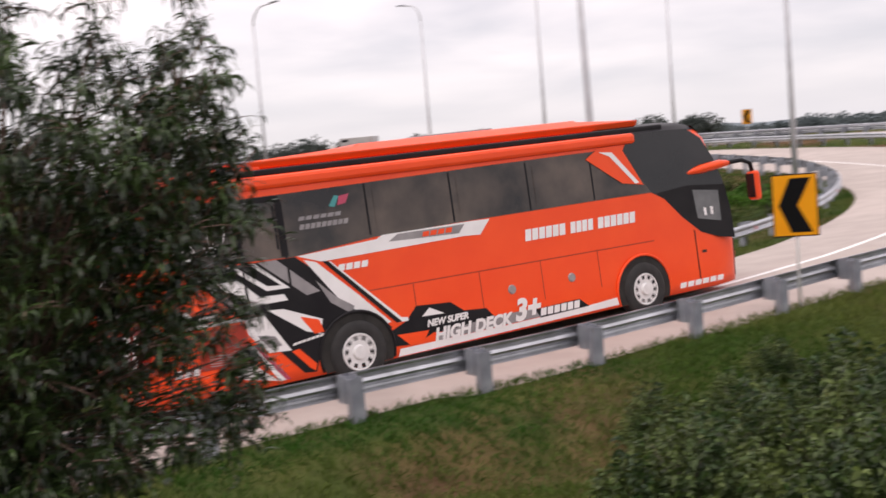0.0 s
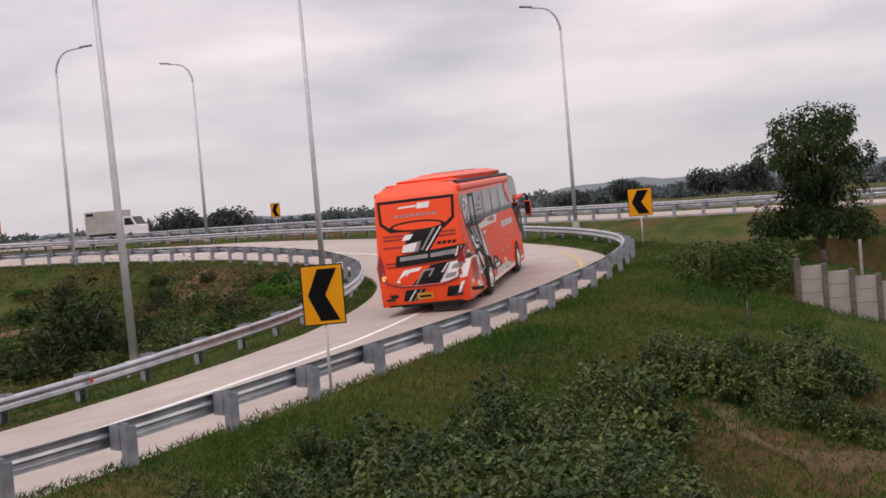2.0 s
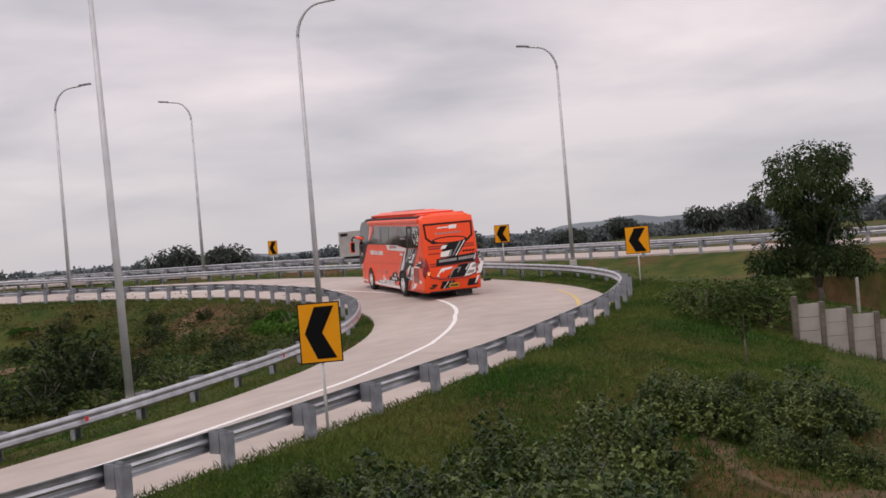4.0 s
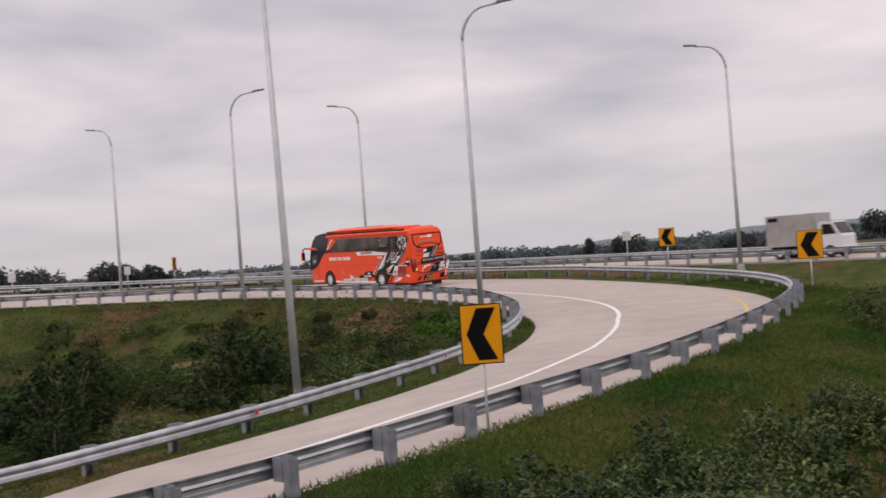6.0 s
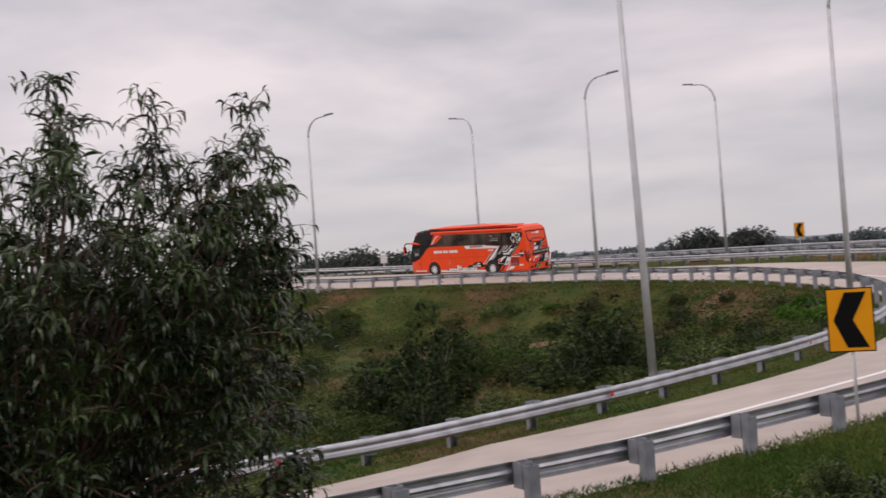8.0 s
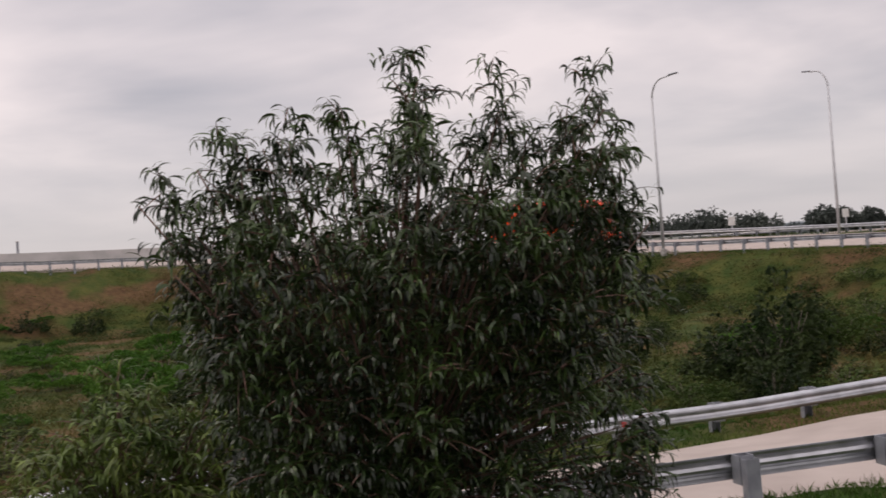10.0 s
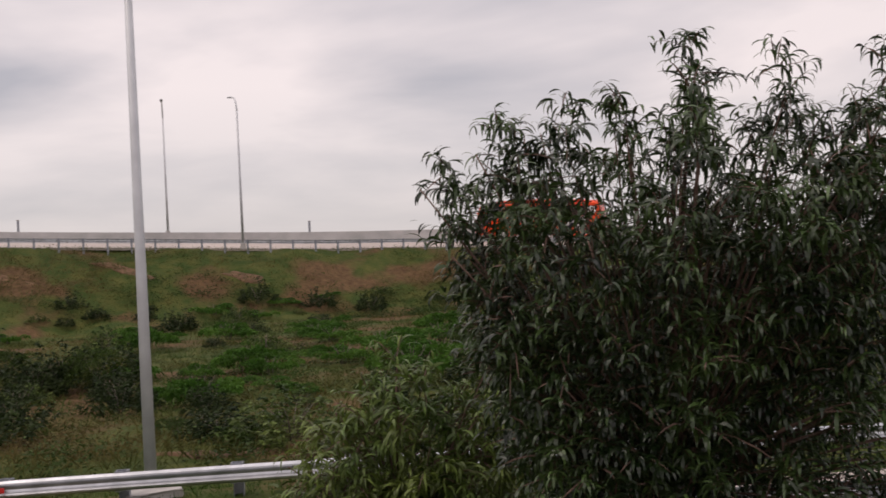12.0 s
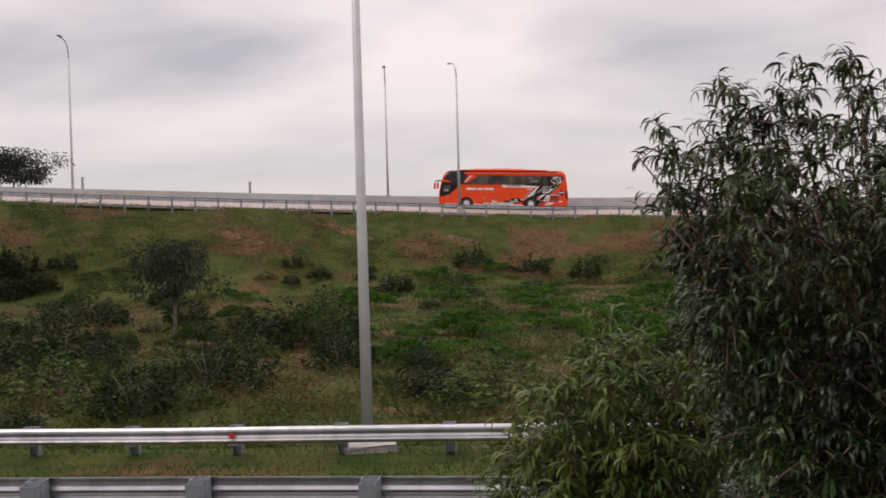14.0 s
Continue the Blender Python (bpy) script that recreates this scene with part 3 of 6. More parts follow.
def wheel(parent, x, y):
    """A wheel turning about its own middle; the tyre carries its disc."""
    s = 1 if y > 0 else -1
    bm = bmesh.new()
    prof = [(0.30, 0.135), (0.36, 0.15), (0.44, 0.15), (0.49, 0.12), (0.50, 0.06), (0.50, -0.06), (0.49, -0.12), (0.44, -0.15), (0.30, -0.14)]
    n = 28
    rings = [[bm.verts.new((r * math.cos(a), d * s, r * math.sin(a))) for r, d in prof] for a in [2 * math.pi * k / n for k in range(n)]]
    for k in range(n):
        a, b = rings[k], rings[(k + 1) % n]
        for j in range(len(prof) - 1):
            bm.faces.new((a[j], b[j], b[j + 1], a[j + 1])).smooth = True
    bmesh.ops.recalc_face_normals(bm, faces=bm.faces)
    w = part("wheel", bm, RUBBER, parent, "black rubber tyre")
    bm = bmesh.new()
    d = 0.12 * s
    for r0, r1, da, db in ((0.0, 0.10, 0.06, 0.055), (0.10, 0.115, 0.055, 0.0), (0.115, 0.19, 0.0, 0.01), (0.26, 0.285, 0.02, 0.03), (0.285, 0.305, 0.03, 0.0)):
        ra = [bm.verts.new((r0 * math.cos(t), d + da * s, r0 * math.sin(t))) for t in [2 * math.pi * k / 24 for k in range(24)]] if r0 else None
        rb = [bm.verts.new((r1 * math.cos(t), d + db * s, r1 * math.sin(t))) for t in [2 * math.pi * k / 24 for k in range(24)]]
        if ra:
            for k in range(24):
                bm.faces.new((ra[k], ra[(k + 1) % 24], rb[(k + 1) % 24], rb[k]))
        else:
            bm.faces.new(rb)
    # ten spokes between the vent holes
    for k in range(10):
        t0, t1 = 2 * math.pi * k / 10, 2 * math.pi * (k + 0.55) / 10
        bm.faces.new([bm.verts.new((r * math.cos(t), d + 0.015 * s, r * math.sin(t))) for r, t in ((0.19, t0), (0.26, t0), (0.26, t1), (0.19, t1))])
    bmesh.ops.recalc_face_normals(bm, faces=bm.faces)
    part("rim", bm, RIM, w, "white steel disc with vent holes")
    bm = bmesh.new()
    ring = [bm.verts.new((0.3 * math.cos(t), d - 0.03 * s, 0.3 * math.sin(t))) for t in [2 * math.pi * k / 20 for k in range(20)]]
    bm.faces.new(ring)
    part("hub", bm, CHASSIS, w)
    w.matrix_local = Matrix.Translation((x, y, 0.5))
    return w


def bus_side(b, sd):
    """Glass and livery of one side; the other side is its mirror image."""
    S = lambda n, p, m, lift=0.004, label="": slab(n, p, m, b, sd, lift, label)
    S("side_window", [(0.42, 2.95), (0.55, 3.1), (2.7, 3.1), (6.5, 3.14), (9.3, 3.15), (9.75, 2.6), (10.0, 2.25), (9.0, 2.26), (5.8, 2.26), (4.05, 2.24), (2.6, 2.13), (1.9, 2.16), (0.83, 2.16)], GLASS_D, label="long band of dark tinted glass")
    for x in (1.72, 2.35, 3.95, 5.55, 7.15, 8.6):
        S("window_pillar", [(x, 2.28), (x + 0.035, 2.28), (x + 0.035, 3.1), (x, 3.1)], BLACK_P, 0.007)
    for x0, x1 in ((2.5, 3.85), (4.1, 5.45), (5.7, 7.05), (7.3, 8.5)):
        S("pane", [(x0, 2.36), (x1, 2.36), (x1, 3.02), (x0, 3.02)], GLASS_D, 0.010)
    # the rear door: a black frame round its pane, and its seams down to the skirt
    for poly in ([(1.70, 2.2), (1.80, 2.2), (1.80, 3.02), (1.70, 3.02)], [(2.40, 2.16), (2.52, 2.16), (2.52, 3.0), (2.40, 3.02)], [(1.70, 3.0), (2.52, 3.0), (2.46, 3.09), (1.76, 3.09)]):
        S("door_frame", poly, BLACK_P, 0.012)
    for x in (1.74, 2.46):
        S("door_seam", [(x, 1.45), (x + 0.035, 1.45), (x + 0.035, 2.2), (x, 2.2)], BLACK_P, 0.0135)
    S("front_quarter_glass", [(9.62, 3.36), (10.5, 3.38), (11.1, 3.36), (11.45, 3.15), (11.72, 2.74), (11.9, 2.3), (12.02, 1.7), (12.04, 1.12), (11.6, 1.2), (11.15, 1.35), (10.7, 1.7), (10.3, 2.1), (10.0, 2.25), (9.75, 2.6), (9.37, 3.0)], GLASS_F, 0.005, "black glass sweeping down to the driver's window")
    S("driver_window", [(10.12, 2.22), (10.95, 2.28), (11.93, 2.2), (12.02, 1.7), (12.04, 1.14), (11.6, 1.21), (11.17, 1.36), (10.72, 1.71), (10.34, 2.08)], BLACK_P, 0.009, "black surround of the driver's window")
    S("door_glass", [(11.1, 1.62), (11.72, 1.5), (11.74, 2.1), (11.05, 2.18)], GLASS_C, 0.012, "driver's window with a pale reflection painted into the glass colour")
    for x in (11.28, 11.46):
        S("window_label", [(x, 1.66), (x + 0.07, 1.65), (x + 0.07, 1.8), (x, 1.81)], WHITE_P, 0.016)
    S("boomerang_panel", [(8.52, 3.02), (8.86, 3.2), (9.37, 3.18), (9.82, 2.42), (9.31, 2.5)], ORANGE, 0.02, "orange boomerang shaped pillar panel")
    S("boomerang_stripe", [(8.84, 3.12), (9.15, 3.09), (9.72, 2.47), (9.62, 2.46), (9.08, 3.02)], WHITE_P, 0.026)
    bm = bmesh.new()
    box(bm, 0.55, 9.75, sd * 1.16 - 0.07, sd * 1.16 + 0.07, 3.2, 3.40, 0.06)
    part("roof_rail", bm, ORANGE, b, "orange roof edge rail")
    bm = bmesh.new()
    box(bm, 1.0, 10.6, sd * 1.0 - 0.07, sd * 1.0 + 0.07, 3.40, 3.51, 0.03)
    part("roof_gutter", bm, BLACK_P, b, "black strip along the roof edge")
    # livery, from the waist down to the skirt
    S("livery_band", [(2.65, 2.13), (4.05, 2.2), (4.17, 2.25), (5.88, 2.25), (6.27, 2.24), (6.04, 2.0), (5.72, 2.02), (3.05, 1.99)], WHITE_P, 0.006, "white angular livery stripe")
    S("livery_patch", [(4.45, 2.23), (5.75, 2.22), (5.62, 2.08), (4.27, 2.13)], GREY_P, 0.009)
    bars("livery_bar", 4.9, 5.5, 2.12, 2.2, 4, ORANGE, b, sd, lift=0.012)
    S("livery_panel", [(0.83, 2.155), (2.62, 2.125), (3.58, 1.30), (4.1, 0.78), (4.05, 0.62), (3.5, 0.95), (2.95, 0.95), (2.7, 0.34), (2.5, 0.36), (1.58, 1.41)], BLACK_P, 0.005, "black diagonal livery field")
    S("livery_patch", [(2.75, 2.06), (2.95, 2.0), (3.58, 1.40), (4.1, 0.86), (3.98, 0.83), (3.3, 1.3)], WHITE_P, 0.0085)
    S("livery_patch", [(2.9, 1.72), (3.2, 1.42), (3.5, 1.22), (3.42, 1.12), (3.1, 1.34)], GREY_P, 0.010)
    S("livery_line", [(3.05, 2.0), (3.2, 1.97), (4.3, 0.9), (4.42, 0.88), (4.42, 0.82), (4.2, 0.83)], WHITE_P, 0.011)
    S("livery_patch", [(3.16, 1.98), (3.05, 2.0), (4.2, 0.83), (4.3, 0.83)], BLACK_P, 0.0125)
    bars("livery_bar", 3.3, 3.85, 1.80, 1.9, 4, WHITE_P, b, sd, lift=0.012)
    S("livery_patch", [(1.36, 1.92), (1.66, 1.91), (1.95, 1.62), (2.35, 1.6), (2.4, 1.5), (1.8, 1.5)], WHITE_P, 0.0085)
    S("livery_line", [(1.50, 2.14), (1.60, 2.14), (2.1, 1.76), (2.32, 1.74), (1.85, 2.13), (1.93, 2.13), (2.46, 1.68), (2.08, 1.69)], WHITE_P, 0.009)
    S("livery_line", [(0.92, 2.1), (1.0, 2.1), (1.72, 1.42), (1.62, 1.42)], GREY_P, 0.009)
    S("livery_line", [(1.08, 2.12), (1.12, 2.12), (1.5, 1.76), (1.46, 1.76)], WHITE_P, 0.009)
    S("livery_patch", [(2.0, 2.13), (2.3, 2.13), (2.95, 1.55), (2.72, 1.52)], GREY_P, 0.0075)
    S("livery_patch", [(2.05, 1.40), (2.3, 1.38), (2.92, 1.12), (2.86, 0.9), (2.62, 0.98)], WHITE_P, 0.0095)
    S("livery_patch", [(2.55, 1.22), (2.86, 1.12), (2.92, 0.92), (2.75, 0.92)], ORANGE, 0.012)
    S("livery_patch", [(1.66, 1.31), (1.98, 1.34), (2.34, 0.74), (1.96, 0.77), (1.69, 1.1)], WHITE_P, 0.0095)
    S("livery_patch", [(1.82, 1.06), (2.1, 1.0), (2.2, 0.84), (1.98, 0.84)], GREY_P, 0.012)
    S("livery_patch", [(2.34, 0.72), (2.46, 0.74), (2.72, 0.46), (2.68, 0.36), (2.6, 0.42)], ORANGE, 0.0095)
    bars("livery_bar", 2.36, 2.9, 0.8, 0.84, 7, WHITE_P, b, sd, slope=0.12, lift=0.012)
    S("livery_patch", [(0.88, 1.28), (1.66, 1.28), (1.70, 0.66), (0.9, 0.7)], DEEP, 0.005)
    for k in range(5):
        S("livery_line", [(1.05, 0.74 + 0.035 * k), (1.69, 0.70 + 0.035 * k), (1.69, 0.712 + 0.035 * k), (1.05, 0.752 + 0.035 * k)], GREY_P, 0.008)
    S("livery_patch", [(0.43, 1.54), (1.2, 1.5), (1.32, 1.4), (0.74, 1.34), (0.46, 1.28)], BLACK_P, 0.0065)
    bars("livery_bar", 0.95, 1.25, 1.44, 1.48, 5, WHITE_P, b, sd, lift=0.010)
    S("livery_patch", [(0.43, 1.6), (0.83, 1.58), (0.87, 1.5), (0.43, 1.51)], WHITE_P, 0.009)
    S("livery_line", [(0.74, 1.37), (1.65, 1.37), (1.65, 1.31), (0.76, 1.32)], WHITE_P, 0.009)
    S("livery_patch", [(1.28, 0.62), (1.71, 0.64), (2.06, 0.33), (1.5, 0.46)], WHITE_P, 0.0055)
    S("livery_patch", [(1.68, 0.92), (1.82, 0.9), (2.26, 0.32), (2.08, 0.32)], WHITE_P, 0.007)
    S("livery_patch", [(1.75, 0.9), (1.82, 0.89), (2.26, 0.32), (2.18, 0.32)], PINK_P, 0.009)
    bars("fleet_mark", 0.5, 0.88, 0.66, 0.78, 3, WHITE_P, b, sd)
    S("side_vent", [(0.53, 1.8), (0.74, 1.8), (0.74, 1.6), (0.53, 1.6)], DEEP, 0.007)
    S("skirt_stripe", [(4.2, 0.40), (6.2, 0.40), (8.0, 0.42), (8.9, 0.46), (8.9, 0.32), (4.15, 0.28)], WHITE_P, 0.005)
    S("livery_patch", [(4.38, 0.82), (4.6, 1.03), (5.26, 0.98), (5.5, 0.80), (5.95, 0.76), (6.1, 0.58), (5.6, 0.46), (4.87, 0.55), (4.5, 0.42), (4.08, 0.46), (4.05, 0.70)], BLACK_P, 0.0065)
    S("livery_patch", [(4.68, 0.84), (4.84, 0.96), (5.12, 0.82)], WHITE_P, 0.0095)
    S("livery_patch", [(4.18, 0.63), (4.78, 0.6), (4.62, 0.4), (4.4, 0.42)], ORANGE, 0.009)
    S("livery_patch", [(6.0, 0.6), (7.0, 0.58), (7.1, 0.42), (4.9, 0.40), (5.0, 0.52)], GREY_P, 0.0075)
    S("livery_patch", [(6.95, 0.56), (7.95, 0.58), (8.15, 0.42), (7.05, 0.40)], BLACK_P, 0.008)
    bars("livery_bar", 7.05, 7.95, 0.43, 0.56, 6, WHITE_P, b, sd, lift=0.011)
    # operator name as blocks
    for x0, x1, n in ((6.95, 7.86, 6), (7.96, 8.5, 4), (8.6, 9.52, 6)):
        bars("operator_name", x0, x1, 1.755, 1.955, n, WHITE_P, b, sd, lift=0.008, fill=0.86)
    S("panel_seam", [(3.8, 1.42), (9.9, 1.36), (9.9, 1.345), (3.8, 1.405)], DEEP, 0.003)
    for x in (4.6, 5.9, 7.2, 8.5):
        S("panel_seam", [(x, 0.7), (x + 0.014, 0.7), (x + 0.014, 1.39), (x, 1.39)], DEEP, 0.003)
    S("door_seam", [(10.96, 0.4), (10.985, 0.4), (10.985, 1.4), (10.96, 1.42)], BLACK_P, 0.005)
    S("door_seam", [(11.9, 0.4), (11.925, 0.4), (11.99, 1.12), (11.965, 1.12)], BLACK_P, 0.005)
    S("door_handle", [(11.1, 0.95), (11.22, 0.95), (11.22, 1.0), (11.1, 1.0)], CHASSIS, 0.012)
    bars("skirt_bar", 10.4, 11.6, 0.36, 0.46, 6, WHITE_P, b, sd)
    for x, z in ((6.53, 0.98), (7.85, 0.98)):
        bm = bmesh.new()
        bmesh.ops.create_cone(bm, cap_ends=True, segments=14, radius1=0.085, radius2=0.07, depth=0.03, matrix=Matrix.Translation((x, sd * (side_y(z) + 0.012), z)) @ Matrix.Rotation(radians(90), 4, "X"))
        part("filler_cap", bm, GREY_P, b, "round grey filler cap")
    # scroll pattern on the rear glass: vines that wind in, and pointed leaves
    bm = bmesh.new()
    for cx, cz, r0, r1, a0, a1 in ((0.98, 2.78, 0.30, 0.06, 250, -190), (1.36, 2.62, 0.30, 0.05, 200, -230), (0.84, 2.58, 0.24, 0.06, 60, 420), (1.02, 2.93, 0.18, 0.05, 270, 600), (0.92, 2.40, 0.16, 0.05, 110, -170)):
        k_n = 22
        arc = [(r0 + (r1 - r0) * k / k_n, radians(a0 + (a1 - a0) * k / k_n), 0.019 * math.sin(math.pi * (k + 1.5) / (k_n + 3)) + 0.004) for k in range(k_n + 1)]
        for (ra, ta, wa), (rb, tb, wb) in zip(arc, arc[1:]):
            bm.faces.new([bm.verts.new((cx + rr * math.cos(t), sd * (side_y(cz) + 0.02), cz + rr * math.sin(t))) for rr, t in ((ra - wa, ta), (ra + wa, ta), (rb + wb, tb), (rb - wb, tb))])
    for cx, cz, size, turn in ((1.3, 2.92, 0.15, 40), (1.28, 2.44, 0.13, -60), (0.72, 2.62, 0.13, 200), (0.8, 2.5, 0.11, 240), (0.76, 2.92, 0.11, 140), (1.08, 3.04, 0.06, 90)):
        pts = [(1.3, 0.0), (0.45, 0.28), (0.55, 0.75), (0.0, 0.42), (-0.5, 0.5), (-0.35, 0.0), (-0.5, -0.5), (0.0, -0.42), (0.55, -0.75), (0.45, -0.28)]
        c, n = math.cos(radians(turn)), math.sin(radians(turn))
        bm.faces.new([bm.verts.new((cx + size * (u * c - v * n), sd * (side_y(cz) + 0.0215), cz + size * (u * n + v * c))) for u, v in pts])
    part("scroll_print", bm, WHITE_P, b, "white floral scroll on the rear glass")
    # window stickers
    bars("window_sticker", 2.75, 3.6, 2.52, 2.60, 9, GREY_P, b, sd, lift=0.016)
    bars("window_sticker", 2.75, 3.5, 2.66, 2.72, 6, GREY_P, b, sd, lift=0.016)
    S("sticker_mark", [(3.3, 2.82), (3.42, 2.98), (3.5, 2.96), (3.4, 2.8)], CYAN_P, 0.016)
    S("sticker_mark", [(3.45, 2.82), (3.5, 2.96), (3.68, 2.98), (3.6, 2.84)], PINK_P, 0.016)
    # wheel arches: dark patches on the skirt stand for the shaded hollows
    for xc in (3.45, 9.51):
        S("arch_shade", [(xc + 0.64 * math.cos(t), max(0.275, 0.5 + 0.62 * math.sin(t))) for t in [radians(-22 + 224 * k / 18) for k in range(19)]], CHASSIS, 0.0145)
        bm = bmesh.new()
        pts = [(xc + 0.66 * math.cos(t), sd * (side_y(0.5) + 0.01), 0.5 + 0.64 * math.sin(t)) for t in [radians(-18 + 216 * k / 18) for k in range(19)]]
        tube(bm, pts, 0.025, 6)
        part("arch_lip", bm, ORANGE if xc > 5 else BLACK_P, b)


def bus():
    b = empty("bus", "orange highway coach with black, white and grey angular livery", "bus")
    bus_shell(b)
    for sd in (-1, 1):
        bus_side(b, sd)
    for xc, z, text, size in ((4.86, 0.40, "HIGH DECK", 0.29), (6.5, 0.44, "3+", 0.50), (4.75, 0.66, "NEW SUPER", 0.15)):
        lettering("lettering", text, size, pose(xc, -(side_y(0.5) + 0.014), z, 90, 0, 0), WHITE_P, b, "white slanted lettering on the skirt")
        lettering("lettering", text, size, pose(xc + (1.75 if size < 0.4 and size > 0.2 else 0.7), side_y(0.5) + 0.014, z, 90, 0, 180), WHITE_P, b, "white slanted lettering on the skirt")
    # windscreen over the front
    bm = bmesh.new()
    rows = []
    for z in np.linspace(1.15, 3.42, 9):
        x, w = interp(z, FRONT_X) + 0.008, 0.83 * side_y(z)
        rows.append([bm.verts.new((x, -w + 2 * w * k / 6, z)) for k in range(7)])
    for a, c in zip(rows, rows[1:]):
        for k in range(6):
            bm.faces.new((a[k], a[k + 1], c[k + 1], c[k]))
    part("windscreen", bm, GLASS_F, b, "large dark front windscreen")
    # black cap over the front of the roof
    bm = bmesh.new()
    arch = [(side_y(3.15) - 0.36 * (1 - math.cos(radians(a))), 3.15 + 0.36 * math.sin(radians(a))) for a in (30, 54, 72, 90)] + [(0.5, 3.55), (0.0, 3.57)]
    arch = arch + [(-y, z) for y, z in arch[-2::-1]]
    rows = []
    for u in (0.80, 0.86, 0.9, 0.94, 0.97, 0.988, 1.0):
        k = 1 - 0.16 * (max(0, u - 0.93) / 0.07) ** 2
        rows.append([bm.verts.new((interp(z, REAR_X) + (interp(z, FRONT_X) - interp(z, REAR_X)) * u, (y + 0.006 * (y > 0) - 0.006 * (y < 0)) * k, z + 0.012)) for y, z in arch])
    for a, c in zip(rows, rows[1:]):
        for k in range(len(arch) - 1):
            bm.faces.new((a[k], a[k + 1], c[k + 1], c[k])).smooth = True
    bmesh.ops.recalc_face_normals(bm, faces=bm.faces)
    part("roof_cap", bm, BLACK_P, b, "black cap over the front of the roof")
    bm = bmesh.new(); box(bm, 1.9, 10.2, -0.9, 0.9, 3.5, 3.76, 0.12)
    for v in bm.verts:
        if v.co.z > 3.65:
            v.co.x += 2.2 if v.co.x < 5 else -1.3
            v.co.y *= 0.86
    part("roof_unit", bm, ORANGE, b, "long orange roof air-conditioning fairing")
    bm = bmesh.new(); box(bm, 5.4, 7.0, -0.6, 0.6, 3.74, 3.79, 0.02); part("roof_vent", bm, GREY_P, b)
    bm = bmesh.new(); box(bm, 0.62, 2.4, -0.88, 0.88, 3.5, 3.575, 0.03); part("roof_panel", bm, ORANGE, b, "orange rear roof panel")
    # tail
    T = lambda n, p, m, lift=0.006, label="": tail_slab(n, p, m, b, lift, label)
    T("rear_window", [(1.08, 3.16), (-1.08, 3.16), (-1.05, 2.53), (-0.76, 2.29), (0.76, 2.29), (1.05, 2.53)], BLACK_P, 0.006, "rear window frame")
    T("rear_window_print", [(1.0, 3.08), (-1.0, 3.08), (-0.97, 2.57), (-0.72, 2.38), (0.72, 2.38), (0.97, 2.57)], ORANGE, 0.010)
    T("tail_handle", [(0.78 * math.cos(t), 2.42 + 0.15 * math.sin(t)) for t in [2 * math.pi * k / 18 for k in range(18)]], BLACK_P, 0.013)
    T("tail_handle_print", [(0.68 * math.cos(t), 2.42 + 0.10 * math.sin(t)) for t in [2 * math.pi * k / 18 for k in range(18)]], ORANGE, 0.017)
    T("tail_mark", [(0.5, 2.92), (0.0, 2.93), (-0.02, 2.98), (0.45, 2.97)], WHITE_P, 0.014)
    T("tail_mark", [(-0.02, 2.88), (-0.36, 2.88), (-0.40, 3.04), (-0.05, 3.03)], WHITE_P, 0.014)
    for k in range(8):
        T("tail_lettering", [(0.6 - 0.15 * k, 2.68), (0.5 - 0.15 * k, 2.68), (0.5 - 0.15 * k, 2.75), (0.6 - 0.15 * k, 2.75)], GREY_P, 0.014)
    for z in (2.17, 2.07, 1.43, 1.33):
        T("tail_louvre", [(0.98, z), (-1.05, z), (-1.05, z + 0.05), (0.98, z + 0.05)], DEEP, 0.008)
    T("tail_louvre", [(1.0, 1.86), (0.5, 1.86), (0.5, 1.91), (1.0, 1.91)], DEEP, 0.008)
    for k in range(4):
        T("tail_slot", [(-0.5 - 0.14 * k, 1.86), (-0.6 - 0.14 * k, 1.86), (-0.64 - 0.14 * k, 1.94), (-0.54 - 0.14 * k, 1.94)], BLACK_P, 0.010)
    T("tail_patch", [(0.24, 2.24), (-0.78, 2.38), (-0.27, 1.71), (0.50, 1.70)], BLACK_P, 0.0110)
    T("tail_patch", [(0.35, 2.20), (0.12, 2.21), (0.24, 2.06), (0.47, 2.05)], WHITE_P, 0.0140)
    T("tail_patch", [(0.43, 1.93), (-0.08, 2.00), (0.06, 1.73), (0.49, 1.73)], WHITE_P, 0.0140)
    T("tail_patch", [(0.03, 1.98), (-0.08, 2.00), (0.03, 1.73), (0.14, 1.73)], GREY_P, 0.0170)
    T("tail_line", [(-0.63, 2.34), (-0.68, 2.35), (-0.22, 1.73), (-0.17, 1.73)], WHITE_P, 0.0140)
    T("tail_line", [(-0.43, 2.32), (-0.50, 2.32), (-0.10, 1.75), (-0.04, 1.75)], GREY_P, 0.0140)
    T("tail_patch", [(0.66, 1.65), (-1.29, 1.81), (-1.13, 1.53), (-0.94, 1.42), (0.71, 1.35)], BLACK_P, 0.0120)
    T("tail_patch", [(0.56, 1.61), (-0.22, 1.64), (-0.21, 1.53), (0.57, 1.50)], GREY_P, 0.0150)
    T("tail_patch", [(-0.30, 1.64), (-1.01, 1.70), (-0.98, 1.57), (-0.29, 1.53)], GREY_P, 0.0150)
    T("tail_line", [(-1.06, 1.76), (-1.10, 1.76), (-1.01, 1.51), (-0.96, 1.50)], WHITE_P, 0.0160)
    T("tail_line", [(-1.16, 1.77), (-1.20, 1.77), (-1.10, 1.53), (-1.05, 1.52)], GREY_P, 0.0160)
    T("tail_patch", [(-0.28, 1.32), (-1.01, 1.42), (-0.50, 0.81), (0.35, 0.80)], BLACK_P, 0.0110)
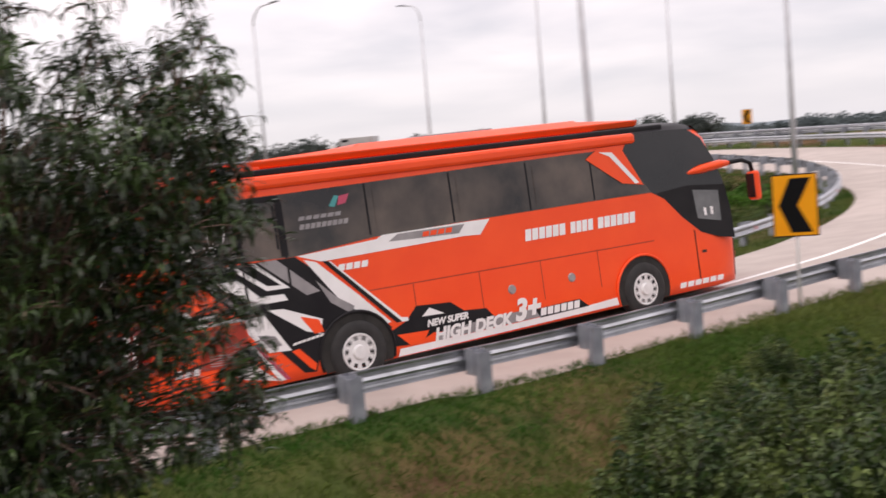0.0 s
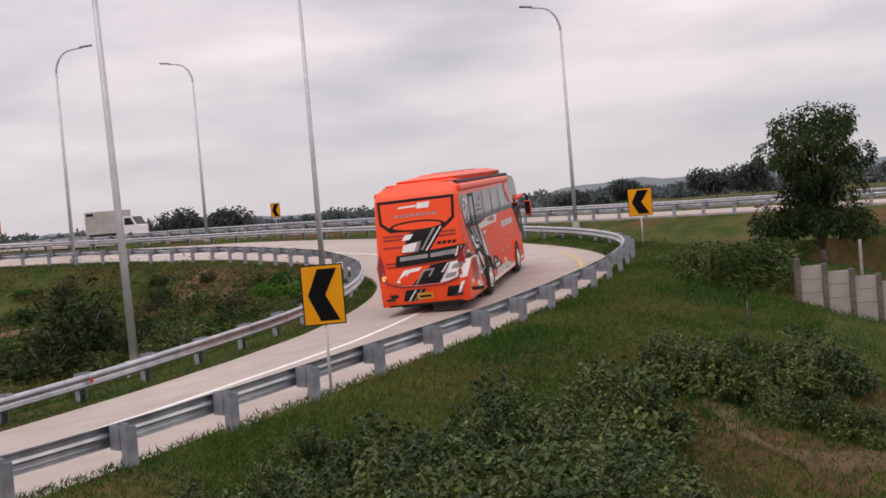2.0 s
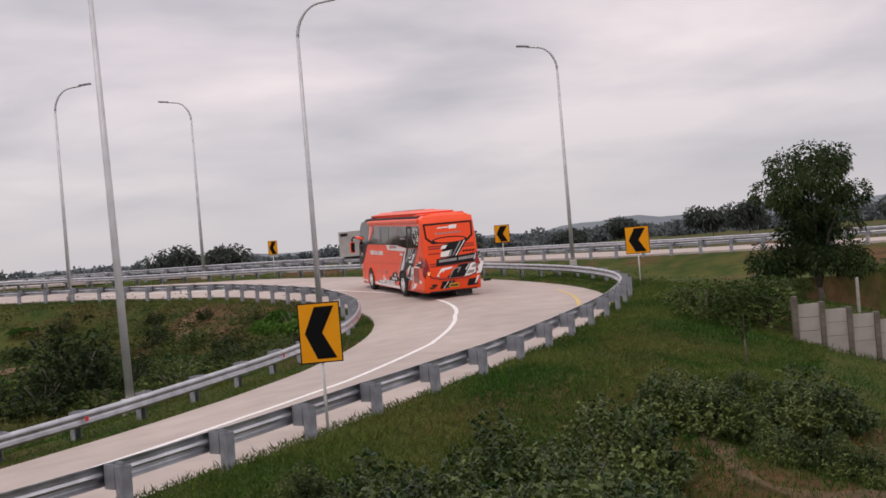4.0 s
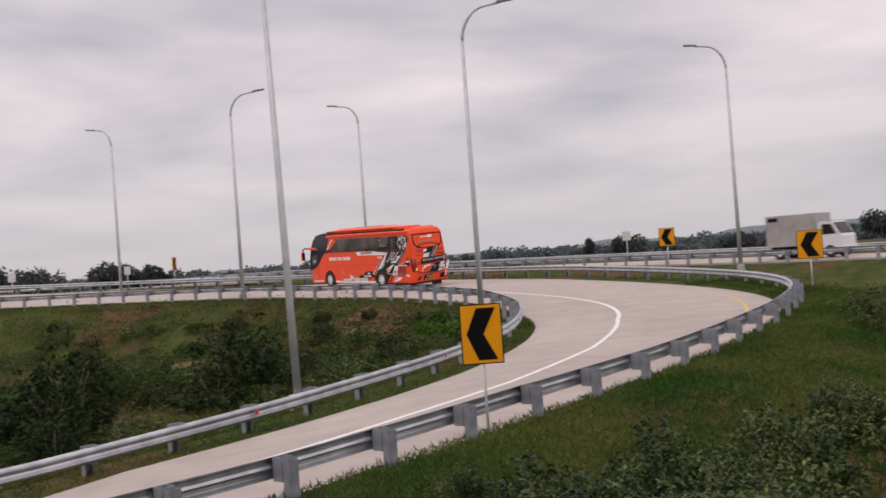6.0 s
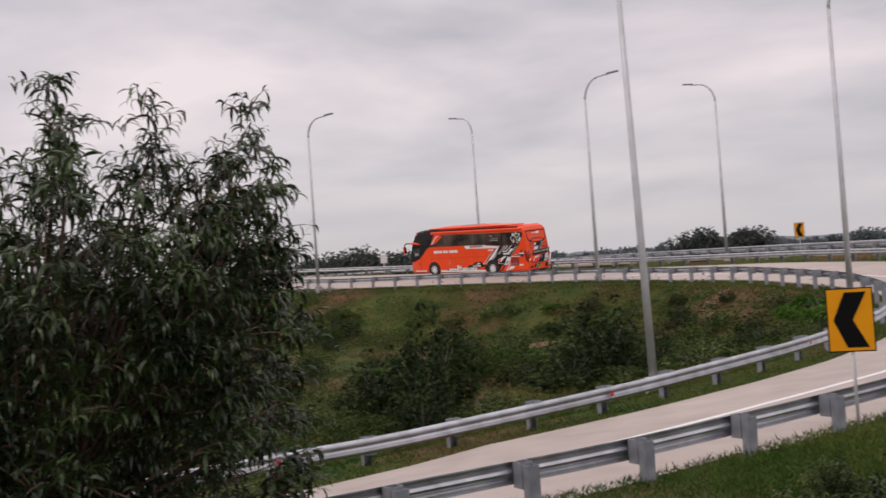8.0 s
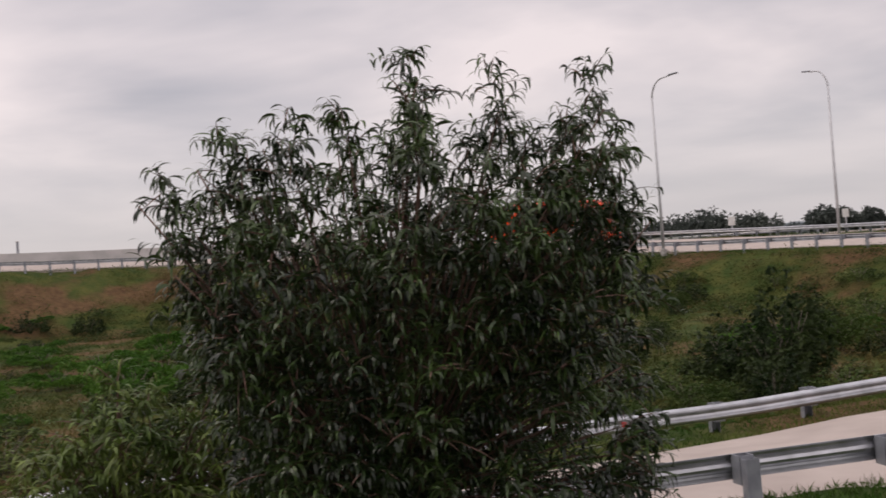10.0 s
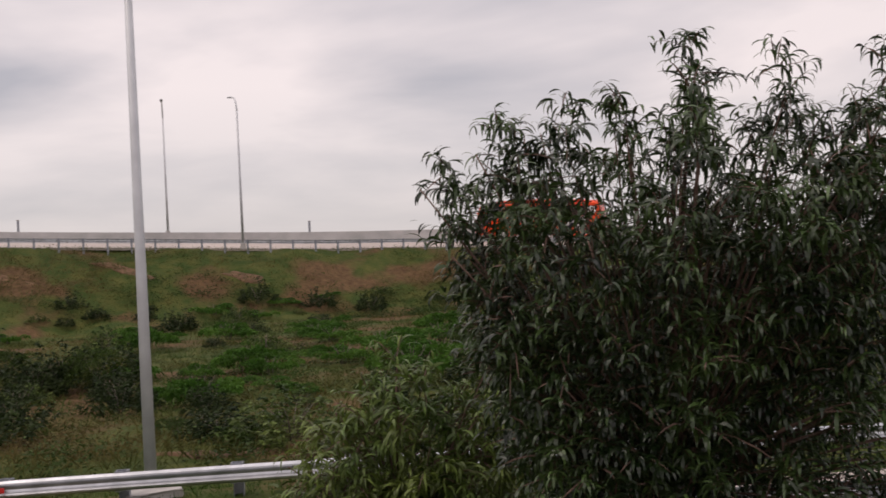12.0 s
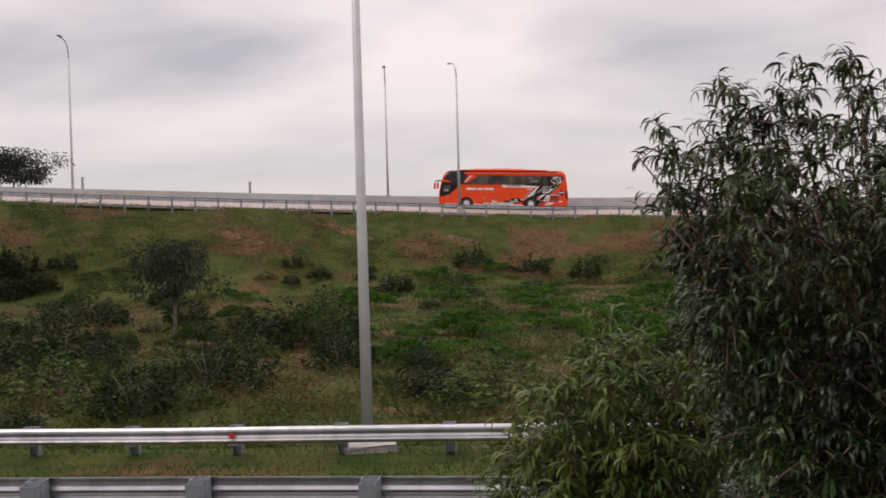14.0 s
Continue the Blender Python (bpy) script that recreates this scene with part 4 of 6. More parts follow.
    T("tail_patch", [(0.49, 1.25), (-0.03, 1.30), (0.08, 1.20), (0.34, 1.17), (0.61, 0.91), (0.73, 0.94)], WHITE_P, 0.0140)
    T("tail_patch", [(0.64, 1.02), (0.42, 1.15), (0.50, 0.92), (0.61, 0.90)], ORANGE, 0.0170)
    T("tail_patch", [(-0.82, 1.36), (-1.41, 1.41), (-1.24, 0.92), (-0.47, 0.83), (-0.70, 1.08)], WHITE_P, 0.0140)
    T("tail_patch", [(-0.91, 1.29), (-1.20, 1.32), (-1.13, 1.19), (-0.82, 1.16)], GREY_P, 0.0170)
    T("tail_patch", [(-0.70, 1.06), (-0.98, 1.08), (-0.91, 0.96), (-0.61, 0.92)], GREY_P, 0.0170)
    T("tail_line", [(-0.04, 1.22), (-0.36, 1.24), (-0.35, 1.20), (-0.07, 1.18), (0.15, 0.84), (0.21, 0.84)], GREY_P, 0.0140)
    T("tail_line", [(-0.32, 1.24), (-0.38, 1.24), (-0.22, 1.02), (-0.17, 1.02)], GREY_P, 0.0145)
    T("tail_line", [(-0.74, 1.35), (-0.79, 1.36), (-0.59, 1.10), (-0.54, 1.10)], WHITE_P, 0.0160)
    T("tail_patch", [(0.50, 0.70), (-0.08, 0.70), (0.24, 0.38), (0.61, 0.40)], BLACK_P, 0.0110)
    T("tail_line", [(0.24, 0.69), (0.20, 0.69), (0.42, 0.40), (0.47, 0.40)], WHITE_P, 0.0140)
    T("tail_line", [(0.07, 0.69), (0.03, 0.69), (0.28, 0.39), (0.33, 0.39)], GREY_P, 0.0140)
    T("tail_patch", [(-0.68, 0.70), (-1.05, 0.71), (-0.88, 0.42), (-0.60, 0.42)], BLACK_P, 0.0110)
    T("tail_patch", [(-1.06, 0.80), (-1.20, 0.82), (-1.02, 0.46), (-0.91, 0.46)], WHITE_P, 0.0115)
    T("tail_line", [(-1.16, 0.81), (-1.20, 0.82), (-1.02, 0.46), (-0.98, 0.46)], PINK_P, 0.0140)
    T("bumper_vent", [(-1.30, 0.63), (-1.67, 0.63), (-1.65, 0.53), (-1.34, 0.53)], CHASSIS, 0.0120)
    T("bumper_vent", [(0.98, 0.61), (0.73, 0.60), (0.73, 0.51), (0.93, 0.51)], CHASSIS, 0.0120)
    bm = bmesh.new()
    tube(bm, [(interp(z, REAR_X) - 0.012, y, z) for y, z in ((1.1, 1.25), (0.98, 0.92), (0.6, 0.82), (0, 0.79), (-0.6, 0.8), (-1.0, 0.92), (-1.12, 1.3))], 0.035, 6)
    part("tail_trim", bm, TAIL, b, "dark red trim round the engine flap")
    T("number_plate", [(0.2, 0.6), (-0.24, 0.6), (-0.24, 0.42), (0.2, 0.42)], PLATE, 0.02, "yellow number plate")
    T("plate_mark", [(0.14, 0.53), (-0.18, 0.53), (-0.18, 0.47), (0.14, 0.47)], BLACK_P, 0.024)
    for sd in (-1, 1):
        bm = bmesh.new()
        pr = [(0.02, 1.02, 1.0), (0.02, 1.02, 1.4), (0.035, 1.13, 1.75), (0.34, 1.245, 1.78), (0.32, 1.262, 1.4), (0.22, 1.262, 1.0), (0.03, 1.2, 0.86)]
        vs = [bm.verts.new((x - 0.012, sd * y, z)) for x, y, z in pr]
        c = bm.verts.new((0.005, sd * 1.235, 1.35))
        for k in range(len(vs)):
            bm.faces.new((vs[k], vs[(k + 1) % len(vs)], c))
        bmesh.ops.recalc_face_normals(bm, faces=bm.faces)
        tl = part("tail_lamp", bm, TAIL, b, "tall dark red tail lamp wrapped round the corner")
        bm = bmesh.new(); box(bm, -0.03, 0.02, sd * 1.06 - 0.05, sd * 1.06 + 0.05, 1.0, 1.14, 0.01)
        part("turn_lamp", bm, BLINK if sd > 0 else TAIL, tl, "lit amber turn lamp" if sd > 0 else "")
        bm = bmesh.new(); box(bm, 0.0, 0.05, sd * 0.95 - 0.12, sd * 0.95 + 0.12, 0.44, 0.5, 0.01); part("bumper_reflector", bm, CHASSIS, b)
        # mirror on a curved arm
        bm = bmesh.new()
        tube(bm, [(10.95, sd * 1.16, 2.5), (11.3, sd * 1.24, 2.55), (11.75, sd * 1.32, 2.6), (11.95, sd * 1.36, 2.6)], [0.03, 0.085, 0.085, 0.05], 8)
        arm = part("mirror_arm", bm, ORANGE, b, "orange mirror arm curving forward")
        bm = bmesh.new(); tube(bm, [(11.85, sd * 1.34, 2.6), (12.25, sd * 1.42, 2.62), (12.46, sd * 1.45, 2.54), (12.5, sd * 1.45, 2.3)], 0.045, 8); part("mirror_tube", bm, BLACK_P, arm, "black tube that carries the mirror")
        bm = bmesh.new(); box(bm, 12.42, 12.60, sd * 1.45 - 0.12, sd * 1.45 + 0.12, 1.80, 2.38, 0.06); part("mirror", bm, ORANGE, arm, "orange mirror housing")
        bm = bmesh.new(); box(bm, 12.405, 12.417, sd * 1.45 - 0.1, sd * 1.45 + 0.1, 1.86, 2.33); part("mirror_glass", bm, GLASS_F, arm)
    bm = bmesh.new()
    box(bm, 0.5, 11.6, -1.12, 1.12, 0.24, 0.45)
    box(bm, 1.0, 2.6, -0.9, 0.9, 0.12, 0.3)
    part("chassis", bm, CHASSIS, b, "dark underside")
    tail_slab("bumper_skirt", [(-1.06, 0.258), (1.06, 0.258), (1.0, 0.31), (-1.0, 0.31)], CHASSIS, b, 0.014, "black lower edge of the rear bumper")
    for y in (-1.1, 0.55):
        bm = bmesh.new(); box(bm, 2.55, 2.58, y, y + 0.55, 0.05, 0.4); part("mud_flap", bm, RUBBER, b)
    bm = bmesh.new(); box(bm, 0.22, 0.26, -0.85, -0.15, 0.04, 0.40); part("rear_flap", bm, RUBBER, b, "black rubber flap under the tail")
    ws = [wheel(b, x, y) for x in (3.45, 9.51) for y in (-1.16, 1.16)]
    for y in (-0.8, 0.8):
        ws.append(wheel(b, 3.45, y))
    return b, ws


# ---- truck ----
BOX_P = mat("grey_box_panel", (0.38, 0.36, 0.35), 0.5, col2=(0.46, 0.44, 0.43), scale=1.2, blotch=0.08, metal=0.2)
CAB_P = mat("white_cab_paint", (0.70, 0.70, 0.71), 0.35, col2=(0.76, 0.76, 0.77), scale=2, coat=0.4)


def truck():
    t = empty("box_truck", "small white truck with a plain grey cargo box", "truck")
    bm = bmesh.new(); box(bm, 0, 3.65, -1.0, 1.0, 0.85, 2.95, 0.03); c = part("cargo_box", bm, BOX_P, t, "grey sheet-metal cargo box")
    for k in range(7):
        bm = bmesh.new(); box(bm, 0.25 + 0.48 * k, 0.29 + 0.48 * k, -1.012, 1.012, 0.9, 2.9); part("rib", bm, BOX_P, c)
    bm = bmesh.new(); box(bm, 0.2, 0.95, -1.02, -1.014, 2.55, 2.8); part("box_mark", bm, BLACK_P, c)
    bm = bmesh.new(); box(bm, 0.0, 3.8, -0.45, 0.45, 0.55, 0.85); part("frame", bm, CHASSIS, t)
    bm = bmesh.new()
    prof = [(3.75, 0.55), (3.75, 2.25), (3.95, 2.35), (4.75, 2.32), (5.25, 1.5), (5.35, 1.35), (5.38, 0.5)]
    for y in (-0.92, 0.92):
        bm.faces.new([bm.verts.new((x, y, z)) for x, z in prof])
    bm.verts.ensure_lookup_table()
    n = len(prof)
    for k in range(n):
        bm.faces.new((bm.verts[k], bm.verts[(k + 1) % n], bm.verts[n + (k + 1) % n], bm.verts[n + k]))
    bmesh.ops.recalc_face_normals(bm, faces=bm.faces)
    cab = part("cab", bm, CAB_P, t, "white tilted cab")
    for sd in (-1, 1):
        bm = bmesh.new(); bm.faces.new([bm.verts.new((x, sd * 0.926, z)) for x, z in ((4.05, 1.5), (5.05, 1.5), (4.7, 2.15), (4.05, 2.15))]); part("side_window", bm, GLASS_F, cab)
        bm = bmesh.new(); tube(bm, [(5.2, sd * 0.92, 1.9), (5.35, sd * 1.1, 1.95), (5.35, sd * 1.12, 1.7)], 0.03, 6); part("mirror", bm, CHASSIS, cab)
    bm = bmesh.new(); bm.faces.new([bm.verts.new(p) for p in ((4.80, -0.82, 2.25), (5.25, -0.82, 1.52), (5.25, 0.82, 1.52), (4.80, 0.82, 2.25))])
    for v in bm.verts: v.co.x += 0.012
    part("windscreen", bm, GLASS_F, cab)
    bm = bmesh.new(); box(bm, 5.3, 5.48, -0.95, 0.95, 0.42, 0.72, 0.03); part("bumper", bm, CAB_P, cab)
    for x in (0.9, 4.55):
        for y in (-0.82, 0.82):
            bm = bmesh.new()
            bmesh.ops.create_cone(bm, cap_ends=True, segments=20, radius1=0.4, radius2=0.4, depth=0.24, matrix=Matrix.Translation((x, y, 0.4)) @ Matrix.Rotation(radians(90), 4, "X"))
            w = part("tyre", bm, RUBBER, t)
            bm = bmesh.new()
            bmesh.ops.create_cone(bm, cap_ends=True, segments=16, radius1=0.2, radius2=0.18, depth=0.26, matrix=Matrix.Translation((x, y, 0.4)) @ Matrix.Rotation(radians(90), 4, "X"))
            part("rim", bm, RIM, w)
    return t


(BUS, WHEELS), TRUCK = bus(), truck()


# ---- plants ----
def leaf_mat(name, col, col2, rough=0.5, scale=0.35, per=0.35, thin=0.25, gloss=0.16):
    m = mat(name, col, rough, col2=col2, scale=scale, per=per, spec=gloss, lo=0.38, hi=0.62)
    b = m.node_tree.nodes["Principled BSDF"]
    b.inputs["Transmission Weight"].default_value = 0.0
    nt = m.node_tree
    tr = nt.nodes.new("ShaderNodeBsdfTranslucent")
    mx = nt.nodes.new("ShaderNodeMixShader")
    mx.inputs[0].default_value = thin
    src = b.inputs["Base Color"].links[0].from_socket
    nt.links.new(src, tr.inputs[0])
    out = nt.nodes["Material Output"]
    nt.links.new(b.outputs[0], mx.inputs[1]); nt.links.new(tr.outputs[0], mx.inputs[2])
    nt.links.new(mx.outputs[0], out.inputs[0])
    return m


LEAF_DARK = leaf_mat("dark_sickle_leaf", (0.008, 0.019, 0.005), (0.055, 0.095, 0.027), 0.3, 2.2, 0.6, 0.24, 0.55)
LEAF_LIGHT = leaf_mat("light_sickle_leaf", (0.058, 0.105, 0.018), (0.13, 0.175, 0.038), 0.42, 1.5, 0.45, 0.25, 0.35)
LEAF_BUSH = leaf_mat("bush_leaf", (0.03, 0.062, 0.012), (0.13, 0.17, 0.05), 0.45, 1.1, 0.5)
LEAF_NEAR = leaf_mat("shrub_leaf", (0.020, 0.046, 0.010), (0.125, 0.165, 0.046), 0.42, 1.1, 0.5, 0.15, 0.3)
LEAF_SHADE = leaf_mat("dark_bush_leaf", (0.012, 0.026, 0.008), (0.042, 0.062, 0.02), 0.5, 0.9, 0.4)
LEAF_OLIVE = leaf_mat("weed_leaf", (0.055, 0.085, 0.022), (0.12, 0.115, 0.045), 0.6, 0.1, 0.22)
LEAF_BRIGHT = leaf_mat("lush_leaf", (0.038, 0.105, 0.013), (0.07, 0.155, 0.022), 0.55, 0.5, 0.3)
r_ = [n for n in LEAF_OLIVE.node_tree.nodes if n.type == "VALTORGB"][0].color_ramp
r_.elements[0].color, r_.elements[0].position = (0.028, 0.054, 0.011, 1), 0.38
r_.elements[1].color, r_.elements[1].position = (0.125, 0.092, 0.036, 1), 0.62
e_ = r_.elements.new(0.50)
e_.color = (0.05, 0.082, 0.017, 1)
LEAF_FAR = leaf_mat("far_tree_leaf", (0.022, 0.035, 0.022), (0.045, 0.06, 0.035), 0.7, 0.2, 0.4)
# grey-blue of the air's haze is put straight into the far woods' colour
LEAF_HAZE = leaf_mat("haze_tinted_wood_leaf", (0.11, 0.135, 0.14), (0.145, 0.168, 0.17), 0.9, 0.02, 0.25)
LEAF_MID = leaf_mat("roadside_tree_leaf", (0.02, 0.04, 0.012), (0.05, 0.075, 0.024), 0.6, 0.4, 0.4)
# distant single trees: leaf colour paled towards grey to paint in haze
LEAF_PALE = leaf_mat("haze_tinted_tree_leaf", (0.06, 0.074, 0.068), (0.09, 0.104, 0.092), 0.8, 0.1, 0.3)
LEAF_VERGE = leaf_mat("verge_leaf", (0.024, 0.062, 0.010), (0.07, 0.11, 0.022), 0.6, 0.4, 0.3)
GRASS_DRY = leaf_mat("rank_grass", (0.04, 0.072, 0.013), (0.13, 0.104, 0.037), 0.7, 0.11, 0.25)
GRASS = leaf_mat("grass_blade", (0.027, 0.084, 0.009), (0.102, 0.132, 0.028), 0.6, 0.35, 0.4)
BARK = mat("reddish_bark", (0.10, 0.055, 0.042), 0.85, col2=(0.16, 0.095, 0.075), scale=9, bump=0.6, bscale=25)
BARK_G = mat("grey_bark", (0.10, 0.085, 0.07), 0.9, col2=(0.17, 0.145, 0.12), scale=7, bump=0.6, bscale=20)
rng = np.random.default_rng(7)


def unit(v):
    return v / np.maximum(np.linalg.norm(v, axis=-1, keepdims=True), 1e-9)


def leaf_arrays(pos, way, length, width, droop, segs=3, level=0.0, curl=0.0):
    """Curved pointed blades, each an island of its own: two quads and two tips."""
    n = len(pos)
    side = unit(np.cross(way, unit(rng.normal(size=(n, 3))) + np.array([0, 0, level])))
    L, W, D = (np.broadcast_to(np.asarray(a, float), (n,)) for a in (length, width, droop))
    pts = []
    stops = (0.0, 0.35, 0.7, 1.0) if segs == 3 else (0.0, 0.45, 1.0)
    for u in stops:
        pts.append(pos + way * (u * L)[:, None] + np.array([0, 0, -1.0]) * (D * L * u * u)[:, None] + side * (curl * L * u * u)[:, None])
    half = (side * W[:, None]) * 0.5
    if segs == 3:
        V = np.stack([pts[0], pts[1] - half, pts[1] + half, pts[2] - half * 0.85, pts[2] + half * 0.85, pts[3]], 1)
        F = np.array([[0, 2, 1, 1], [1, 2, 4, 3], [3, 4, 5, 5]])
    else:
        V = np.stack([pts[0], pts[1] - half, pts[2], pts[1] + half], 1)
        F = np.array([[0, 3, 2, 1]])
    k = V.shape[1]
    return V.reshape(-1, 3), (F[None] + (np.arange(n) * k)[:, None, None]).reshape(-1, 4)


def sickle_arrays(pos, way, length, width, start, bend):
    """Long blades that rise from the twig and curl over towards the ground, widest in the middle."""
    n = len(pos)
    flat = way * np.array([1, 1, 0.0])
    out = unit(flat + rng.normal(0, 0.05, (n, 3)) * np.array([1, 1, 0]))
    up = np.array([0, 0, 1.0])
    side = unit(np.cross(out, up) + rng.normal(0, 0.45, (n, 3)))
    step, p, pts = length / 5, pos.copy(), [pos.copy()]
    for k in range(5):
        a = start - bend * (k + 0.5) / 5
        p = p + (out * np.cos(a)[:, None] + up * np.sin(a)[:, None]) * step[:, None]
        pts.append(p.copy())
    half = side * (width * 0.5)[:, None]
    rows = [pts[0]]
    for k, w in ((1, 0.7), (2, 1.0), (3, 0.95), (4, 0.6)):
        rows += [pts[k] - half * w, pts[k] + half * w]
    V = np.stack(rows + [pts[5]], 1)
    F = np.array([[0, 2, 1, 1], [1, 2, 4, 3], [3, 4, 6, 5], [5, 6, 8, 7], [7, 8, 9, 9]])
    return V.reshape(-1, 3), (F[None] + (np.arange(n) * 10)[:, None, None]).reshape(-1, 4)


def leaf_mesh(name, V, F, material):
    faces = [tuple(dict.fromkeys(f)) for f in F.tolist()]
    me = bpy.data.meshes.new(name)
    me.from_pydata(V.tolist(), [], faces)
    me.materials.append(material)
    return me


def leaf_part(name, V, F, material, parent=None, label=""):
    ob = new(name, leaf_mesh(name, V, F, material))
    if parent is not None:
        ob.parent = parent
    return tagged(ob, label) if label else ob


def land(az, el):
    """Where the line of sight at that bearing and height meets the ground."""
    d = np.arange(4, 160, 0.25)
    x, y = -d * math.sin(radians(az)), d * math.cos(radians(az))
    z = ground_height(x, y)
    under = np.nonzero(d * math.tan(radians(el)) < z)[0]
    k = under[0] if len(under) else len(d) - 1
    return float(x[k]), float(y[k]), float(z[k])


def weeping_tree(name, label, foot, top_of, low_of, az_lo, az_hi, dist, depth, tufts, leaf, material, limbs, thin, sides=((0, 1), (1, 1)), crest=((0, 1), (1, 1))):
    """A tree of leaf tufts on nodding twigs; its crown lies between two outlines seen from the bank."""
    tree = empty(name, label, "tree")
    g = np.random.default_rng(17)
    fx, fy, fz = foot
    ta, tb = [a for a, _ in top_of], [b for _, b in top_of]
    la, lb = [a for a, _ in low_of], [b for _, b in low_of]
    mid, half = (az_lo + az_hi) / 2, (az_hi - az_lo) / 2
    spots = []
    for k in range(1, len(ta) - 1):
        if tb[k] > tb[k - 1] and tb[k] > tb[k + 1]:
            spots += [(ta[k], tb[k] - 0.1, 0.0), (ta[k] + g.uniform(-0.5, 0.5), tb[k] - 1.5, 0.1)]
    while len(spots) < tufts:
        best, far = None, -1
        for _ in range(5):
            a = g.uniform(az_lo, az_hi)
            hi, lo = np.interp(a, ta, tb), np.interp(a, la, lb)
            e = g.uniform(lo, hi - 0.3)
            if g.random() > np.interp(e, *thin) * np.interp(a, *(sides if e < -2 else crest)):
                continue
            bulge = math.sqrt(max(0.05, 1 - ((a - mid) / half) ** 2)) * min(1, (hi - e) / 5 + 0.1)
            dd = depth * bulge * g.uniform(-1, 1)
            near = min([(a - p) ** 2 + (e - q) ** 2 + ((dd - r) * 5) ** 2 for p, q, r in spots] or [99])
            if near > far:
                best, far = (a, e, dd), near
        if best:
            spots.append(best)
    P, W, LN, TB, TW = [], [], [], [], []
    for a, e, dd in spots:
        d = dist + dd
        tip = np.array([-d * math.sin(radians(a)), d * math.cos(radians(a)), d * math.tan(radians(e))])
        away = unit(tip - np.array([fx, fy, fz + 1.3]))
        away = unit(away + np.array([0, 0, 0.55]))
        hub = tip - away * 0.34
        for t in range(int(g.integers(4, 7))):
            w = unit(away + g.normal(0, 0.65, 3))
            tl = g.uniform(0.2, 0.4)
            TB.append(hub); TW.append(w * tl)
            n = int(g.integers(8, 13))
            u = np.linspace(0.2, 1.0, n) + g.uniform(-0.03, 0.03, n)
            p = hub + w * (tl * u)[:, None] + np.array([0, 0, -1.0]) * (0.34 * tl * u * u)[:, None]
            lead = unit(w + np.array([0, 0, -0.5]))
            P.append(p)
            W.append(unit(lead * 0.45 + unit(g.normal(size=(n, 3))) * np.array([1, 1, 0.75]) * 1.0 + np.array([0, 0, 0.15])))
            LN.append(leaf * g.uniform(0.7, 1.2, n) * (1.1 - 0.35 * u))
    P, W, LN = np.concatenate(P), np.concatenate(W), np.concatenate(LN)
    n = len(P)
    V, F = sickle_arrays(P, W, LN, LN * g.uniform(0.125, 0.18, n), np.radians(g.uniform(-25, 60, n)), np.radians(g.uniform(60, 135, n)))
    leaf_part("crown", V, F, material, tree, "drooping narrow sickle leaves in loose tufts")
    bm = bmesh.new()
    tube(bm, [(fx, fy, fz - 0.2), (fx + 0.05, fy, fz + 0.5), (fx, fy + 0.04, fz + 1.1)], [0.09, 0.075, 0.06], 9)
    part("trunk", bm, BARK, tree, "reddish brown trunk")
    for a, e, dd in limbs:
        e = e - 0.8 - 0.1 * abs(e)
        q = Vector((-dd * math.sin(radians(a)), dd * math.cos(radians(a)), dd * math.tan(radians(e))))
        p0 = Vector((fx, fy, fz + random.uniform(0.5, 1.1)))
        c = (p0 + q) / 2 + Vector((random.uniform(-0.15, 0.15), random.uniform(-0.15, 0.15), 0.12))
        pts = [(1 - t) ** 2 * p0 + 2 * t * (1 - t) * c + t * t * q for t in np.linspace(0, 1, 9)]
        bm = bmesh.new()
        tube(bm, pts, [0.04 * (1 - t) ** 1.5 + 0.005 for t in np.linspace(0, 1, 9)], 6)
        part("limb", bm, BARK, tree)
    # fine twigs, and the side shoots that carry the tufts
    TB, TW = np.array(TB), np.array(TW)
    ln = np.linalg.norm(TW, axis=1)
    V2, F2 = leaf_arrays(TB, unit(TW), ln, np.full(len(TB), 0.012), np.full(len(TB), 0.34))
    hubs = TB[::5]
    core = np.array([fx, fy, fz + 1.3]) * 0.5 + hubs * 0.5
    back = core - hubs
    V3, F3 = leaf_arrays(hubs, unit(back), np.linalg.norm(back, axis=1), np.full(len(hubs), 0.02), np.full(len(hubs), 0.08))
    tagged(leaf_part("twig_mass", np.concatenate([V2, V3]), np.concatenate([F2, F3 + len(V2)]), BARK, tree), kind="stuff")
    return tree


